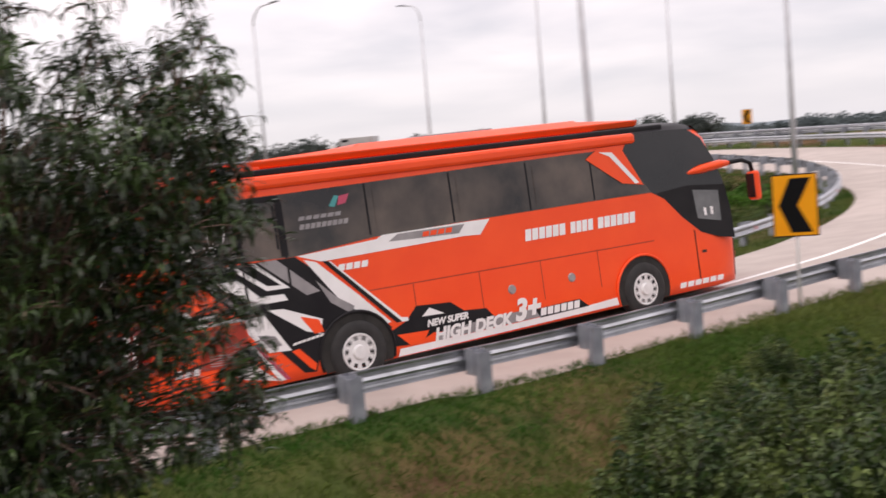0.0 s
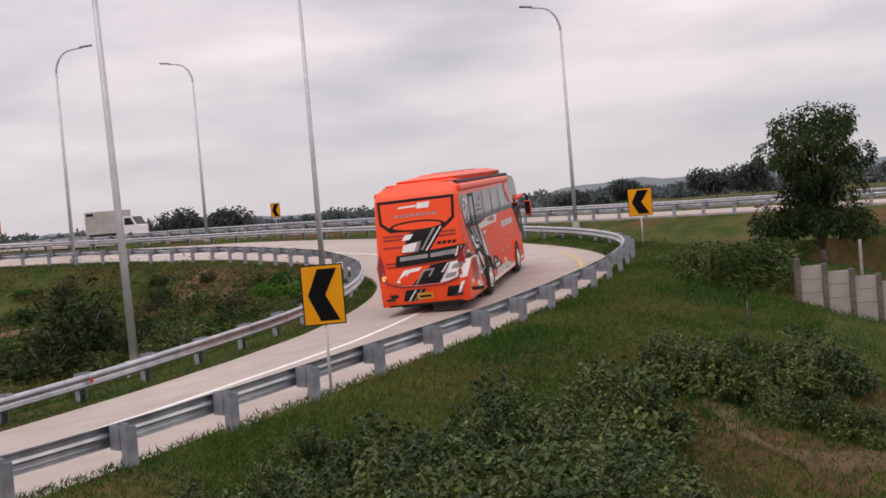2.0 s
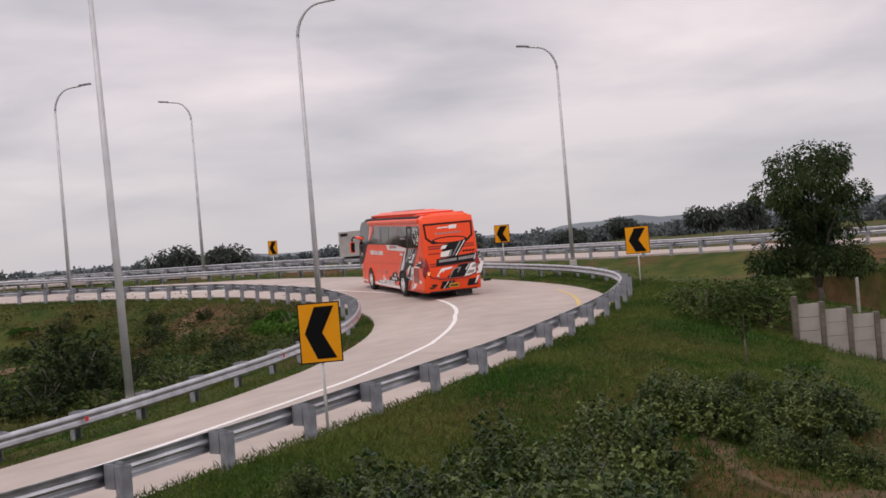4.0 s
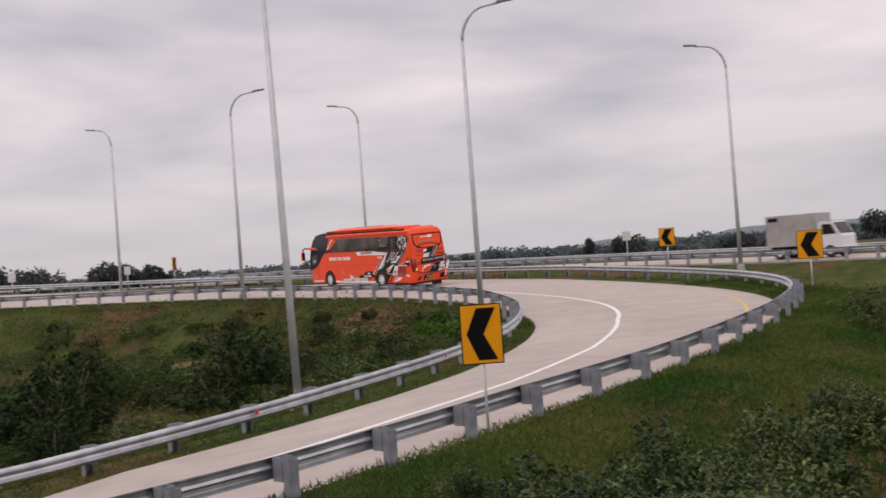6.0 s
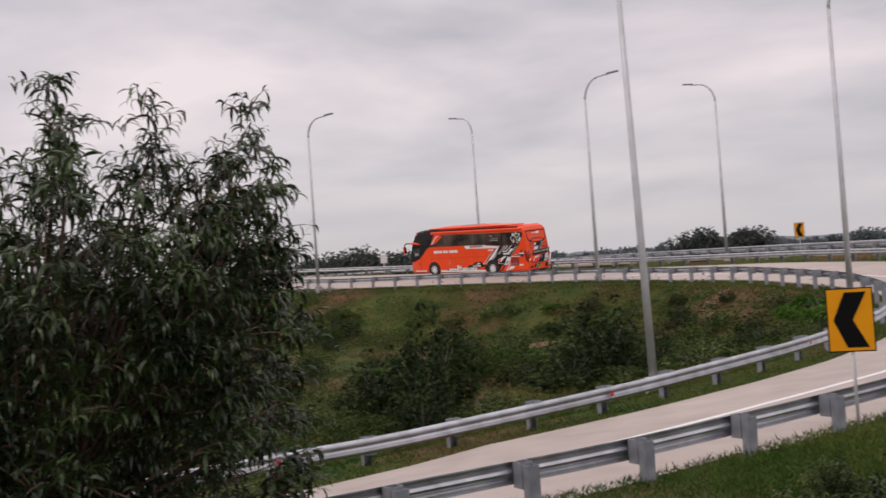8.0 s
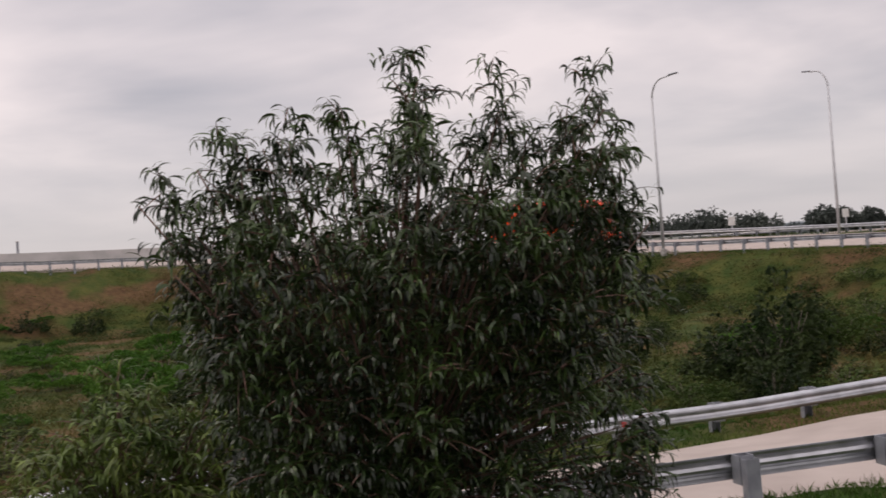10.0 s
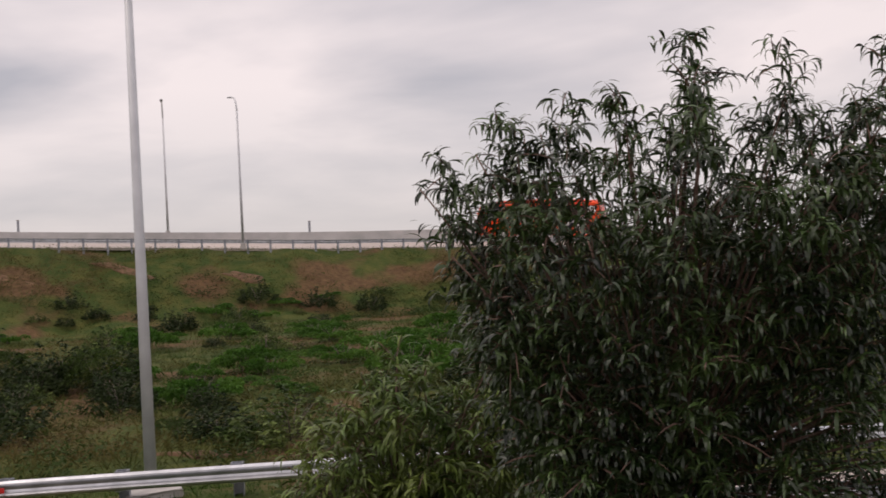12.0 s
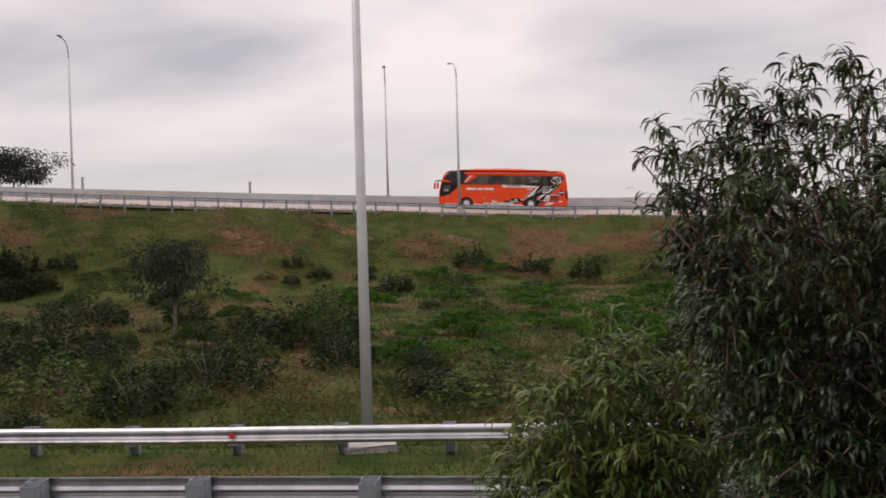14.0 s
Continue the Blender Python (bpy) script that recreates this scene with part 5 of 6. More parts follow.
def near_trees():
    x, y = polar(32, 8.1)
    weeping_tree("tree", "dark young acacia tree with drooping sickle leaves on the bank", (x, y, float(ground_height(x, y))),
                 ((17.4, 1.0), (18.0, 3.4), (18.8, 7.4), (19.8, 10.6), (20.6, 9.6), (22.2, 8.0), (23.4, 8.6), (25.2, 10.9), (26.2, 9.4), (27.4, 6.4), (28.6, 9.0), (29.6, 12.4), (30.4, 10.2), (31.6, 7.6), (33.4, 9.6), (34.8, 7.6),
                  (36.8, 9.8), (38.4, 7.8), (40.4, 8.9), (41.8, 7.6), (43.6, 6.8), (44.4, 4.6)),
                 ((17.4, -9), (18.4, -12.5), (25, -14), (29, -18), (35, -18), (37.2, -17), (38.8, -15), (40.2, -11), (41.8, -4), (43.6, 2.4)), 17.8, 43.2, 8.0, 1.3, 830, 0.175, LEAF_DARK,
                 ((29.6, 10.4, 8.0), (25.3, 9.0, 7.8), (19.9, 8.6, 7.7), (33.8, 7.6, 8.3), (37.6, 7.8, 8.0), (41, 6.8, 7.9), (44, 5, 7.8), (22.8, 5, 8.6), (18, 2, 7.8), (42.5, 1, 7.7), (37, -5.6, 7.1), (30, 3, 7.2), (27, -1, 7.0), (20, -5, 7.4)),
                 ((-18, 2, 4, 6, 9), (1, 1, 0.68, 0.42, 0.32)), ((18, 21, 24, 27, 30, 39, 43), (0.16, 0.22, 0.34, 0.55, 0.95, 1, 0.9)), ((18, 24, 31, 36, 43), (0.9, 1, 0.9, 0.55, 0.45)))
    x, y = polar(46, 9.4)
    weeping_tree("sapling", "light green acacia sapling leaning over the guard rail", (x, y, float(ground_height(x, y))),
                 ((38, -6.2), (40, -4.6), (42, -5.0), (44, -3.6), (45.6, -3.0), (47.4, -4.6), (49, -5.4), (51, -7.2), (52.4, -8.8), (53.6, -11)),
                 ((38, -17), (53.6, -17)), 38, 53.0, 9.3, 0.8, 250, 0.19, LEAF_LIGHT,
                 ((45.6, -3.6, 9.3), (42, -6, 9.1), (49, -6, 9.4), (51.5, -8.5, 9.3), (40, -8, 9.2)), ((-18, -8, -3), (1, 0.9, 0.5)))


near_trees()


def bush_leaves(seed, n, radius, height, leaf, lumps=9, segs=2, flat=0.0):
    g = np.random.default_rng(seed)
    c = np.stack([g.uniform(-0.75, 0.75, lumps) * radius, g.uniform(-0.75, 0.75, lumps) * radius, g.uniform(0.25, 0.78, lumps) * height], 1)
    r = g.uniform(0.28, 0.52, lumps) * min(radius, height)
    k = g.integers(0, lumps, n)
    d = unit(g.normal(size=(n, 3)))
    d[:, 2] = np.abs(d[:, 2]) * 0.9 - 0.15
    pos = c[k] + d * (r[k] * g.uniform(0.55, 1.05, n) ** 0.5)[:, None] * np.array([1, 1, height / max(radius, height) * 0.9])
    pos[:, 2] = np.maximum(pos[:, 2], 0.03)
    way = unit(d * 0.8 + g.normal(0, 0.5, (n, 3)) + np.array([0, 0, 0.1]))
    return leaf_arrays(pos, way, g.uniform(0.6, 1.3, n) * leaf, g.uniform(0.6, 1.2, n) * leaf * 0.48, g.uniform(0.1, 0.6, n), segs, 0.45)


def shoot_leaves(seed, shoots, radius, height, leaf, many=20, segs=2):
    """Upright leafy shoots under a domed outline, whorls of leaves along each."""
    g = np.random.default_rng(seed)
    P, W, LN = [], [], []
    for _ in range(shoots):
        r, a = radius * math.sqrt(g.random()), g.uniform(0, 2 * math.pi)
        top = height * (1 - 0.75 * (r / radius) ** 2) * g.uniform(0.6, 1.15)
        foot = np.array([r * math.cos(a) * 0.75, r * math.sin(a) * 0.75, 0.02])
        tip = np.array([r * math.cos(a) * 1.05 + g.normal(0, 0.05), r * math.sin(a) * 1.05 + g.normal(0, 0.05), max(0.15, top)])
        n = int(g.integers(many, many + 8))
        u = np.concatenate([g.uniform(0.25, 0.95, n - 7), np.full(7, 0.97)])
        p = foot + (tip - foot) * u[:, None]
        ang = g.uniform(0, 2 * math.pi, n)
        P.append(p)
        W.append(unit(np.stack([np.cos(ang), np.sin(ang), g.uniform(-0.15, 0.9, n)], 1)))
        LN.append(leaf * g.uniform(0.7, 1.3, n))
    P, W, LN = np.concatenate(P), np.concatenate(W), np.concatenate(LN)
    n = len(P)
    return leaf_arrays(P, W, LN, LN * g.uniform(0.38, 0.55, n), g.uniform(0.2, 0.7, n), segs, 0.7)


def bush_kinds():
    kinds = []
    for seed, n, r, h, leaf, m in ((1, 2600, 1.2, 1.2, 0.13, LEAF_SHADE), (2, 2600, 1.3, 1.0, 0.12, LEAF_BUSH), (3, 2200, 1.0, 1.4, 0.14, LEAF_SHADE), (4, 2400, 1.4, 0.9, 0.11, LEAF_OLIVE), (5, 2400, 1.1, 1.1, 0.12, LEAF_OLIVE), (6, 2600, 1.5, 0.9, 0.15, LEAF_BRIGHT), (7, 2400, 1.3, 1.2, 0.14, LEAF_BUSH)):
        V, F = shoot_leaves(seed, 80, r, h, leaf) if m in (LEAF_BUSH, LEAF_SHADE) else bush_leaves(seed, n, r, h, leaf, lumps=13)
        kinds.append(leaf_mesh("leaves", V, F, m))
    for seed, r, h in ((21, 1.2, 1.15), (22, 1.3, 1.0), (23, 1.0, 1.35), (24, 1.3, 1.2)):
        V, F = shoot_leaves(seed, 270, r, h, 0.09, 32, 3)
        kinds.append(leaf_mesh("leaves", V, F, LEAF_NEAR))
    return kinds


BUSHES = bush_kinds()


def stems(n, h):
    bm = bmesh.new()
    for k in range(n):
        a = 2 * math.pi * k / n
        tube(bm, [(0.05 * math.cos(a), 0.05 * math.sin(a), -0.15), (0.2 * math.cos(a), 0.2 * math.sin(a), h * 0.5), (0.45 * math.cos(a), 0.45 * math.sin(a), h * 0.85)], [0.022, 0.015, 0.006], 5)
    me = bpy.data.meshes.new("stem")
    bm.to_mesh(me); bm.free()
    me.materials.append(BARK_G)
    return me


STEMS = stems(6, 1.0)


def bush(kind, x, y, z, s, sz, label):
    b = empty("bush", label, "bush", "wild bushes on the banks", pose(x, y, z - 0.05, 0, 0, random.uniform(0, 360)))
    o = new("leaves", BUSHES[kind]); o.parent = b; o.scale = (s, s, sz)
    o = new("stem", STEMS); o.parent = b; o.scale = (s, s, sz)
    return b


def bushes():
    near = ((-23.9, -13.2, 0.78), (-22, -14.6, 0.68), (-17.5, -15, 0.72), (-19.6, -15.6, 0.62), (-14.5, -15.8, 0.62), (-18.5, -18, 0.72), (-11, -15.8, 0.62), (-8, -16.8, 0.52), (-4, -17.5, 0.45), (-22.5, -18.2, 0.72), (-12.5, -18.6, 0.62), (-15.5, -18, 0.62), (-7.6, -12.6, 0.3), (-9.5, -18.8, 0.52), (-1.5, -16, 0.36), (-25.4, -16.4, 0.5), (-13, -14.2, 0.4), (-10, -14.1, 0.36), (-16, -13.9, 0.42), (-20.4, -13.4, 0.46), (-6, -14.8, 0.4), (-26, -18.6, 0.5), (-6.4, -18.6, 0.5), (-3, -19.4, 0.5), (-19.5, -20, 0.6), (-14, -20.2, 0.6), (-24.5, -20, 0.5))
    for k, (az, el, s) in enumerate(near):
        bush(7 + k % 4, *land(az, el), s * 1.2, s * 1.6, "leafy dark green weed bush on the grass bank")
    mid = ((-26.8, -9.8, 0.6), (-28.4, -10.3, 0.68), (-30, -10.9, 0.5), (-33.3, -10.4, 0.7), (-34.8, -10.6, 0.55), (-32, -12.0, 0.42), (-34.5, -12.7, 0.45), (-36.4, -13.2, 0.42), (-39.5, -10.4, 0.6), (-30.6, -8.4, 0.3))
    for k, (az, el, s) in enumerate(mid):
        bush(7 + k % 4, *land(az, el), s * 1.15, s * 1.4, "dense dark green bush beside the dirt path")
    far = ((-29, -4.7, 1.5), (-30.4, -5.0, 1.7), (-31.8, -5.3, 1.7), (-28, -4.1, 1.2), (-34.4, -3.5, 1.3), (-36.4, -3.4, 1.3), (-38.2, -3.4, 1.3), (-32.6, -4.2, 1.4))
    for k, (az, el, s) in enumerate(far):
        bush((1, 4, 6)[k % 3], *land(az, el), s * 0.75, s * 0.7, "grey-green bush on the slope below the road")
    for az, el, s in ((75, -1.6, 1.6), (76.4, -1.3, 1.8), (77.8, -1.8, 1.8), (74.2, -2.4, 1.4), (76, -2.8, 1.6), (78, -3.2, 1.8), (73.2, -1.4, 1.2)):
        bush(2, *land(az, el), s, s, "dark shrub under the tree on the bank")
    for k, (az, el, s) in enumerate(((62.3, -5.6, 1.3), (59.8, -5.3, 1.2), (73.3, -5.8, 1.5), (67.3, -4.4, 1.2), (64.8, -7.2, 1.2), (70, -8.8, 1.1), (71.5, -4.2, 1.3), (56.4, -3.0, 1.1), (49.5, -2.2, 1.2), (46.8, -2.6, 1.3), (53, -3.4, 1.0))):
        bush((0, 2)[k % 2], *land(az, el), s, s * 1.1, "dark green shrub on the weedy bank")
    # in the hollow of the loop
    for az, el, s, sz, k in ((2.9, -6.3, 1.5, 2.1, 2), (3.9, -6.4, 1.1, 1.6, 0), (5.6, -6.6, 0.9, 0.7, 1), (11.7, -7.4, 1.3, 2.3, 2), (12.6, -7.6, 1.2, 1.6, 0), (14.5, -7.3, 1.4, 1.5, 2), (9.6, -5.6, 1.3, 0.9, 4)):
        bush(k, *land(az, el), s, sz, "tall dark bush in the grassy hollow")
    g = random.Random(5)
    spots = []
    while len(spots) < 285:
        az, el = g.uniform(-8, 78), -1.6 - 7.4 * g.random() ** 1.3
        if az < 30 and el > -2.6:
            continue
        x, y, z = land(az, el)
        if min((x - a) ** 2 + (y - b) ** 2 for a, b in spots or [(999, 999)]) < 3:
            continue
        i = ((RP[:, 0] - x) ** 2 + (RP[:, 1] - y) ** 2).argmin()
        off = (x - RP[i, 0]) * RN[i, 0] + (y - RP[i, 1]) * RN[i, 1]
        if off < interp(RS[i], IN_RAIL) + 1.6:
            spots.append((1e3 + len(spots) * 9, 0))
            continue
        spots.append((x, y))
        s = g.uniform(0.45, 1.35)
        lush = 43 < az < 60 and -6.8 < el < -3.2 and g.random() < 0.85
        kind = 5 if lush else g.choice((0, 1, 2, 3, 4, 0, 2, 6, 6, 5))
        bush(kind, x, y, z, s, s * g.uniform(0.7, 1.25), "lush bright green shrub in the hollow" if kind == 5 else "low green bush in the grassy hollow")


bushes()


def undergrowth():
    """Weeds and low leaves over the hollow and the banks."""
    g = rng
    def clumps(x, y, leaves, leaf, spread, tall, level=1.6):
        n = len(x)
        z = ground_height(x, y)
        X = np.repeat(x, leaves) + g.normal(0, spread, n * leaves)
        Y = np.repeat(y, leaves) + g.normal(0, spread, n * leaves)
        Z = np.repeat(z, leaves) + np.abs(g.normal(0, 1, n * leaves)) * np.repeat(g.uniform(0.3, 1.0, n) * tall, leaves)
        way = unit(np.stack([g.normal(0, 0.8, n * leaves), g.normal(0, 0.8, n * leaves), g.uniform(-0.1, 0.6, n * leaves)], 1))
        return leaf_arrays(np.stack([X, Y, Z], 1), way, g.uniform(0.6, 1.4, n * leaves) * leaf, g.uniform(0.6, 1.3, n * leaves) * leaf * 0.42, g.uniform(0.1, 0.7, n * leaves), 2, level)
    def grown(x, y):
        p = np.sin(x * 0.31 + 1.4 * np.sin(y * 0.17)) * np.sin(y * 0.27 + 1.1 * np.sin(x * 0.21) + 0.6) + 0.35 * np.sin(x * 0.83 + y * 0.4) * np.sin(y * 0.9 - x * 0.3)
        return g.uniform(-0.75, 0.35, len(x)) < p
    def ring(n, lo, hi, s0, s1, outer=False):
        s = g.uniform(s0, s1, n)
        i = np.clip(np.searchsorted(RS, s), 0, len(RS) - 1)
        w = interp(s, OUT_RAIL) if outer else interp(s, IN_RAIL)
        off = (w - g.uniform(lo, hi, n)) if outer else (w + g.uniform(lo, hi, n))
        return RP[i, 0] + RN[i, 0] * off, RP[i, 1] + RN[i, 1] * off
    x, y = ring(4600, 1.2, 16, 88, 296)
    ok = grown(x, y)
    x, y = x[ok], y[ok]
    V, F = clumps(x, y, 44, 0.17, 0.5, 0.34, 0.8)
    tagged(leaf_part("bank_weeds", V, F, LEAF_OLIVE), "tangled green weeds and creepers on the bank", "weeds", kind="stuff")
    # the hollow, sown by bearing so that it is even in depth
    az, d = g.uniform(-14, 80, 3800), 18 + 75 * g.uniform(0, 1, 3800) ** 1.4
    x, y = -d * np.sin(np.radians(az)), d * np.cos(np.radians(az))
    i = ((x[:, None] - RP[::4, 0]) ** 2 + (y[:, None] - RP[::4, 1]) ** 2).argmin(1) * 4
    off = (x - RP[i, 0]) * RN[i, 0] + (y - RP[i, 1]) * RN[i, 1]
    ok = (off > interp(RS[i], IN_RAIL) + 0.9) & grown(x, y)
    V, F = clumps(x[ok], y[ok], 50, 0.15, 0.42, 0.26)
    tagged(leaf_part("hollow_weeds", V, F, LEAF_OLIVE), "thick mixed weeds filling the hollow", "weeds", kind="stuff")
    # the bank in front of the rail and the slope to the path
    az, d = g.uniform(-42, 2, 3600), 9.5 + 45 * g.uniform(0, 1, 3600) ** 1.7
    x, y = -d * np.sin(np.radians(az)), d * np.cos(np.radians(az))
    i = ((x[:, None] - RP[::4, 0]) ** 2 + (y[:, None] - RP[::4, 1]) ** 2).argmin(1) * 4
    off = (x - RP[i, 0]) * RN[i, 0] + (y - RP[i, 1]) * RN[i, 1]
    ok = (off < interp(RS[i], OUT_RAIL) - 1.5) & (np.sin(x * 0.7) * np.sin(y * 0.6 + 1) > 0.05)
    V, F = clumps(x[ok], y[ok], 30, 0.07, 0.28, 0.12)
    tagged(leaf_part("verge_weeds", V, F, LEAF_VERGE), "low leafy weeds on the grass verge", "weeds", kind="stuff")
    x, y = ring(1500, 0.9, 9, 86, 200, True)
    V, F = clumps(x, y, 36, 0.14, 0.45, 0.22)
    tagged(leaf_part("outer_weeds", V, F, LEAF_OLIVE), "weeds on the strip between the two roads", "weeds", kind="stuff")


undergrowth()


def grass():
    g = rng
    def blades(x, y, z, h):
        n = len(x)
        way = unit(np.stack([g.normal(0, 0.45, n), g.normal(0, 0.45, n), np.ones(n)], 1))
        return leaf_arrays(np.stack([x, y, z - 0.02], 1), way, g.uniform(0.5, 1.4, n) * h, 0.010 + 0.010 * g.uniform(0, 1, n), g.uniform(0.1, 0.6, n), 2)
    def strip(n, s0, s1, lo, hi):
        s = g.uniform(s0, s1, n)
        i = np.clip(np.searchsorted(RS, s), 0, len(RS) - 1)
        u = g.uniform(0, 1, n)
        off = lo(s) + (hi(s) - lo(s)) * u
        j = g.uniform(-0.3, 0.3, n)
        return RP[i, 0] + RN[i, 0] * off + RN[i, 1] * j, RP[i, 1] + RN[i, 1] * off - RN[i, 0] * j
    x, y = strip(210000, 36, 96, lambda s: interp(s, OUT_EDGE) - 0.06, lambda s: interp(s, OUT_RAIL) - 6.5)
    V, F = blades(x, y, ground_height(x, y), 0.17)
    tagged(leaf_part("verge_grass", V, F, GRASS), "short green grass along the outer rail", "grass", kind="stuff")
    x, y = strip(70000, 36, 150, lambda s: interp(s, IN_EDGE) + 0.08, lambda s: interp(s, IN_RAIL) + 1.6)
    V, F = blades(x, y, ground_height(x, y), 0.16)
    tagged(leaf_part("inner_grass", V, F, GRASS), "rough grass strip under the inner rail", "grass", kind="stuff")
    x, y = strip(12000, 92, 185, lambda s: interp(s, OUT_EDGE) - 0.1, lambda s: interp(s, OUT_RAIL) - 1.0)
    V, F = blades(x, y, ground_height(x, y), 0.3)
    tagged(leaf_part("far_grass", V, F, GRASS), "long grass strip beside the far rail", "grass", kind="stuff")
    x, y = strip(14000, 150, 296, lambda s: interp(s, IN_EDGE) + 0.3, lambda s: interp(s, IN_RAIL) + 2.6)
    V, F = blades(x, y, ground_height(x, y), 0.42)
    tagged(leaf_part("bank_top_grass", V, F, GRASS), "long green grass along the top of the bank", "grass", kind="stuff")
    # rank grass between the shrubs of the hollow and on its banks
    az, d = g.uniform(-14, 80, 5200), 18 + 85 * g.uniform(0, 1, 5200) ** 1.2
    x, y = -d * np.sin(np.radians(az)), d * np.cos(np.radians(az))
    i = ((x[:, None] - RP[::4, 0]) ** 2 + (y[:, None] - RP[::4, 1]) ** 2).argmin(1) * 4
    off = (x - RP[i, 0]) * RN[i, 0] + (y - RP[i, 1]) * RN[i, 1]
    ok = off > interp(RS[i], IN_RAIL) + 1.2
    x = np.repeat(x[ok], 26) + g.normal(0, 0.4, ok.sum() * 26)
    y = np.repeat(y[ok], 26) + g.normal(0, 0.4, ok.sum() * 26)
    n = len(x)
    way = unit(np.stack([g.normal(0, 0.5, n), g.normal(0, 0.5, n), np.ones(n)], 1))
    V, F = leaf_arrays(np.stack([x, y, ground_height(x, y) - 0.03], 1), way, g.uniform(0.3, 0.75, n), g.uniform(0.02, 0.05, n), g.uniform(0.2, 0.8, n), 2)
    tagged(leaf_part("rank_grass", V, F, GRASS_DRY), "olive and straw-coloured rank grass in the hollow", "grass", kind="stuff")
    # tall tufts at the foot of the near posts
    az, d = g.uniform(-44, -2, 170000), 9 + 40 * g.uniform(0, 1, 170000) ** 1.5
    x, y = -d * np.sin(np.radians(az)), d * np.cos(np.radians(az))
    i = ((x[:, None] - RP[::4, 0]) ** 2 + (y[:, None] - RP[::4, 1]) ** 2).argmin(1) * 4
    off = (x - RP[i, 0]) * RN[i, 0] + (y - RP[i, 1]) * RN[i, 1]
    ok = off < interp(RS[i], OUT_RAIL) - 0.5
    V, F = blades(x[ok], y[ok], ground_height(x[ok], y[ok]), 0.24)
    tagged(leaf_part("bank_grass", V, F, GRASS), "uneven grass on the near bank", "grass", kind="stuff")


grass()


def broad_tree(name, label, foot, height, radius, clear, n, leaf, material, lumps=16, seed=1, flat=1.0, lean=0.0, squash=0.8):
    """A tapered trunk, forked limbs and a crown of leaf clumps with gaps."""
    g = np.random.default_rng(seed)
    t = empty(name, label, "tree", "", Matrix.Translation(foot))
    c = np.stack([g.normal(0, 0.45, lumps) * radius + lean, g.normal(0, 0.45, lumps) * radius, clear + (height - clear) * g.uniform(0.12, 0.9, lumps) ** (1 / flat)], 1)
    r = g.uniform(0.24, 0.42, lumps) * radius
    k = g.integers(0, lumps, n)
    d = unit(g.normal(size=(n, 3)))
    pos = c[k] + d * (r[k] * g.uniform(0.3, 1.1, n) ** 0.6)[:, None] * np.array([1, 1, squash])
    way = unit(d + g.normal(0, 0.6, (n, 3)) + np.array([0, 0, -0.3]))
    V, F = leaf_arrays(pos, way, g.uniform(0.6, 1.3, n) * leaf, g.uniform(0.6, 1.2, n) * leaf * 0.4, g.uniform(0.1, 0.6, n), 2)
    leaf_part("crown", V, F, material, t, "uneven crown of small leaves")
    bm = bmesh.new()
    w = height * 0.022
    tube(bm, [(0, 0, -0.3), (0.02 * height * 0.3, 0, clear * 0.6), (lean * 0.3, 0.03, clear)], [w, w * 0.8, w * 0.65], 8)
    part("trunk", bm, BARK_G, t)
    for j in range(min(7, lumps)):
        bm = bmesh.new()
        p0, q = Vector((lean * 0.3, 0.03, clear * (0.7 + 0.3 * g.random()))), Vector(c[j])
        tube(bm, [p0, p0.lerp(q, 0.5) + Vector((0, 0, 0.08 * height)), q], [w * 0.5, w * 0.35, w * 0.12], 6)
        part("limb", bm, BARK_G, t)
    return t


def trees():
    x, y = polar(-34.5, 52)
    z = float(ground_height(x, y))
    broad_tree("tree", "dark green roadside tree with a loose leafy crown", (x, y, z), 3.45 - z, 2.35, 0.9, 19000, 0.22, LEAF_MID, 46, 11)
    x, y, z = land(67.9, -5.7)
    broad_tree("small_tree", "slender young tree with a pale thin trunk", (x, y, z), 4.1, 1.9, 2.1, 4200, 0.17, LEAF_FAR, 20, 12)
    x, y = polar(76.9, 84)
    z = float(ground_height(x, y))
    broad_tree("tree", "dark spreading tree on the bank by the rail", (x, y, z), 6.6 - z, 5.0, 4.2 - z, 9000, 0.26, LEAF_FAR, 30, 13, squash=0.3)
    x, y, z = land(-30.7, -7.2)
    broad_tree("small_tree", "thin sapling with a few leaves", (x, y, z), 1.35, 0.26, 0.7, 260, 0.12, LEAF_OLIVE, 7, 14)
    # distant trees that stand apart
    for k, (az, d, top, r, flat) in enumerate(((13.2, 210, 1.25, 6, 2), (15.4, 200, 1.5, 7.5, 2), (17.4, 215, 1.2, 6, 2), (9.3, 190, 1.5, 4, 1), (7.4, 195, 1.25, 4, 1), (-2.2, 230, 1.5, 6, 1), (-4.6, 225, 1.2, 6, 2), (20.5, 205, 1.3, 7, 2), (23.5, 215, 1.2, 7, 2),
                                               (-25.2, 240, 1.05, 4.5, 2), (-29.6, 230, 1.3, 6.5, 2), (-31.4, 220, 1.5, 4.5, 1), (-38.6, 250, 1.3, 6, 2), (-22.6, 260, 0.9, 4, 1), (-14.9, 150, 1.15, 0.9, 1), (-17.0, 240, 0.9, 5, 2))):
        x, y = polar(az, d)
        h = d * math.tan(radians(top - 0.55)) + 3.2
        broad_tree("tree", "distant tree standing in the fields, paled by haze in its leaf colour", (x, y, -3.2), h, r * 0.85, h * 0.35, 2200, 1.0 if r > 2 else 0.4, LEAF_PALE, 16, 30 + k, flat=flat)


trees()


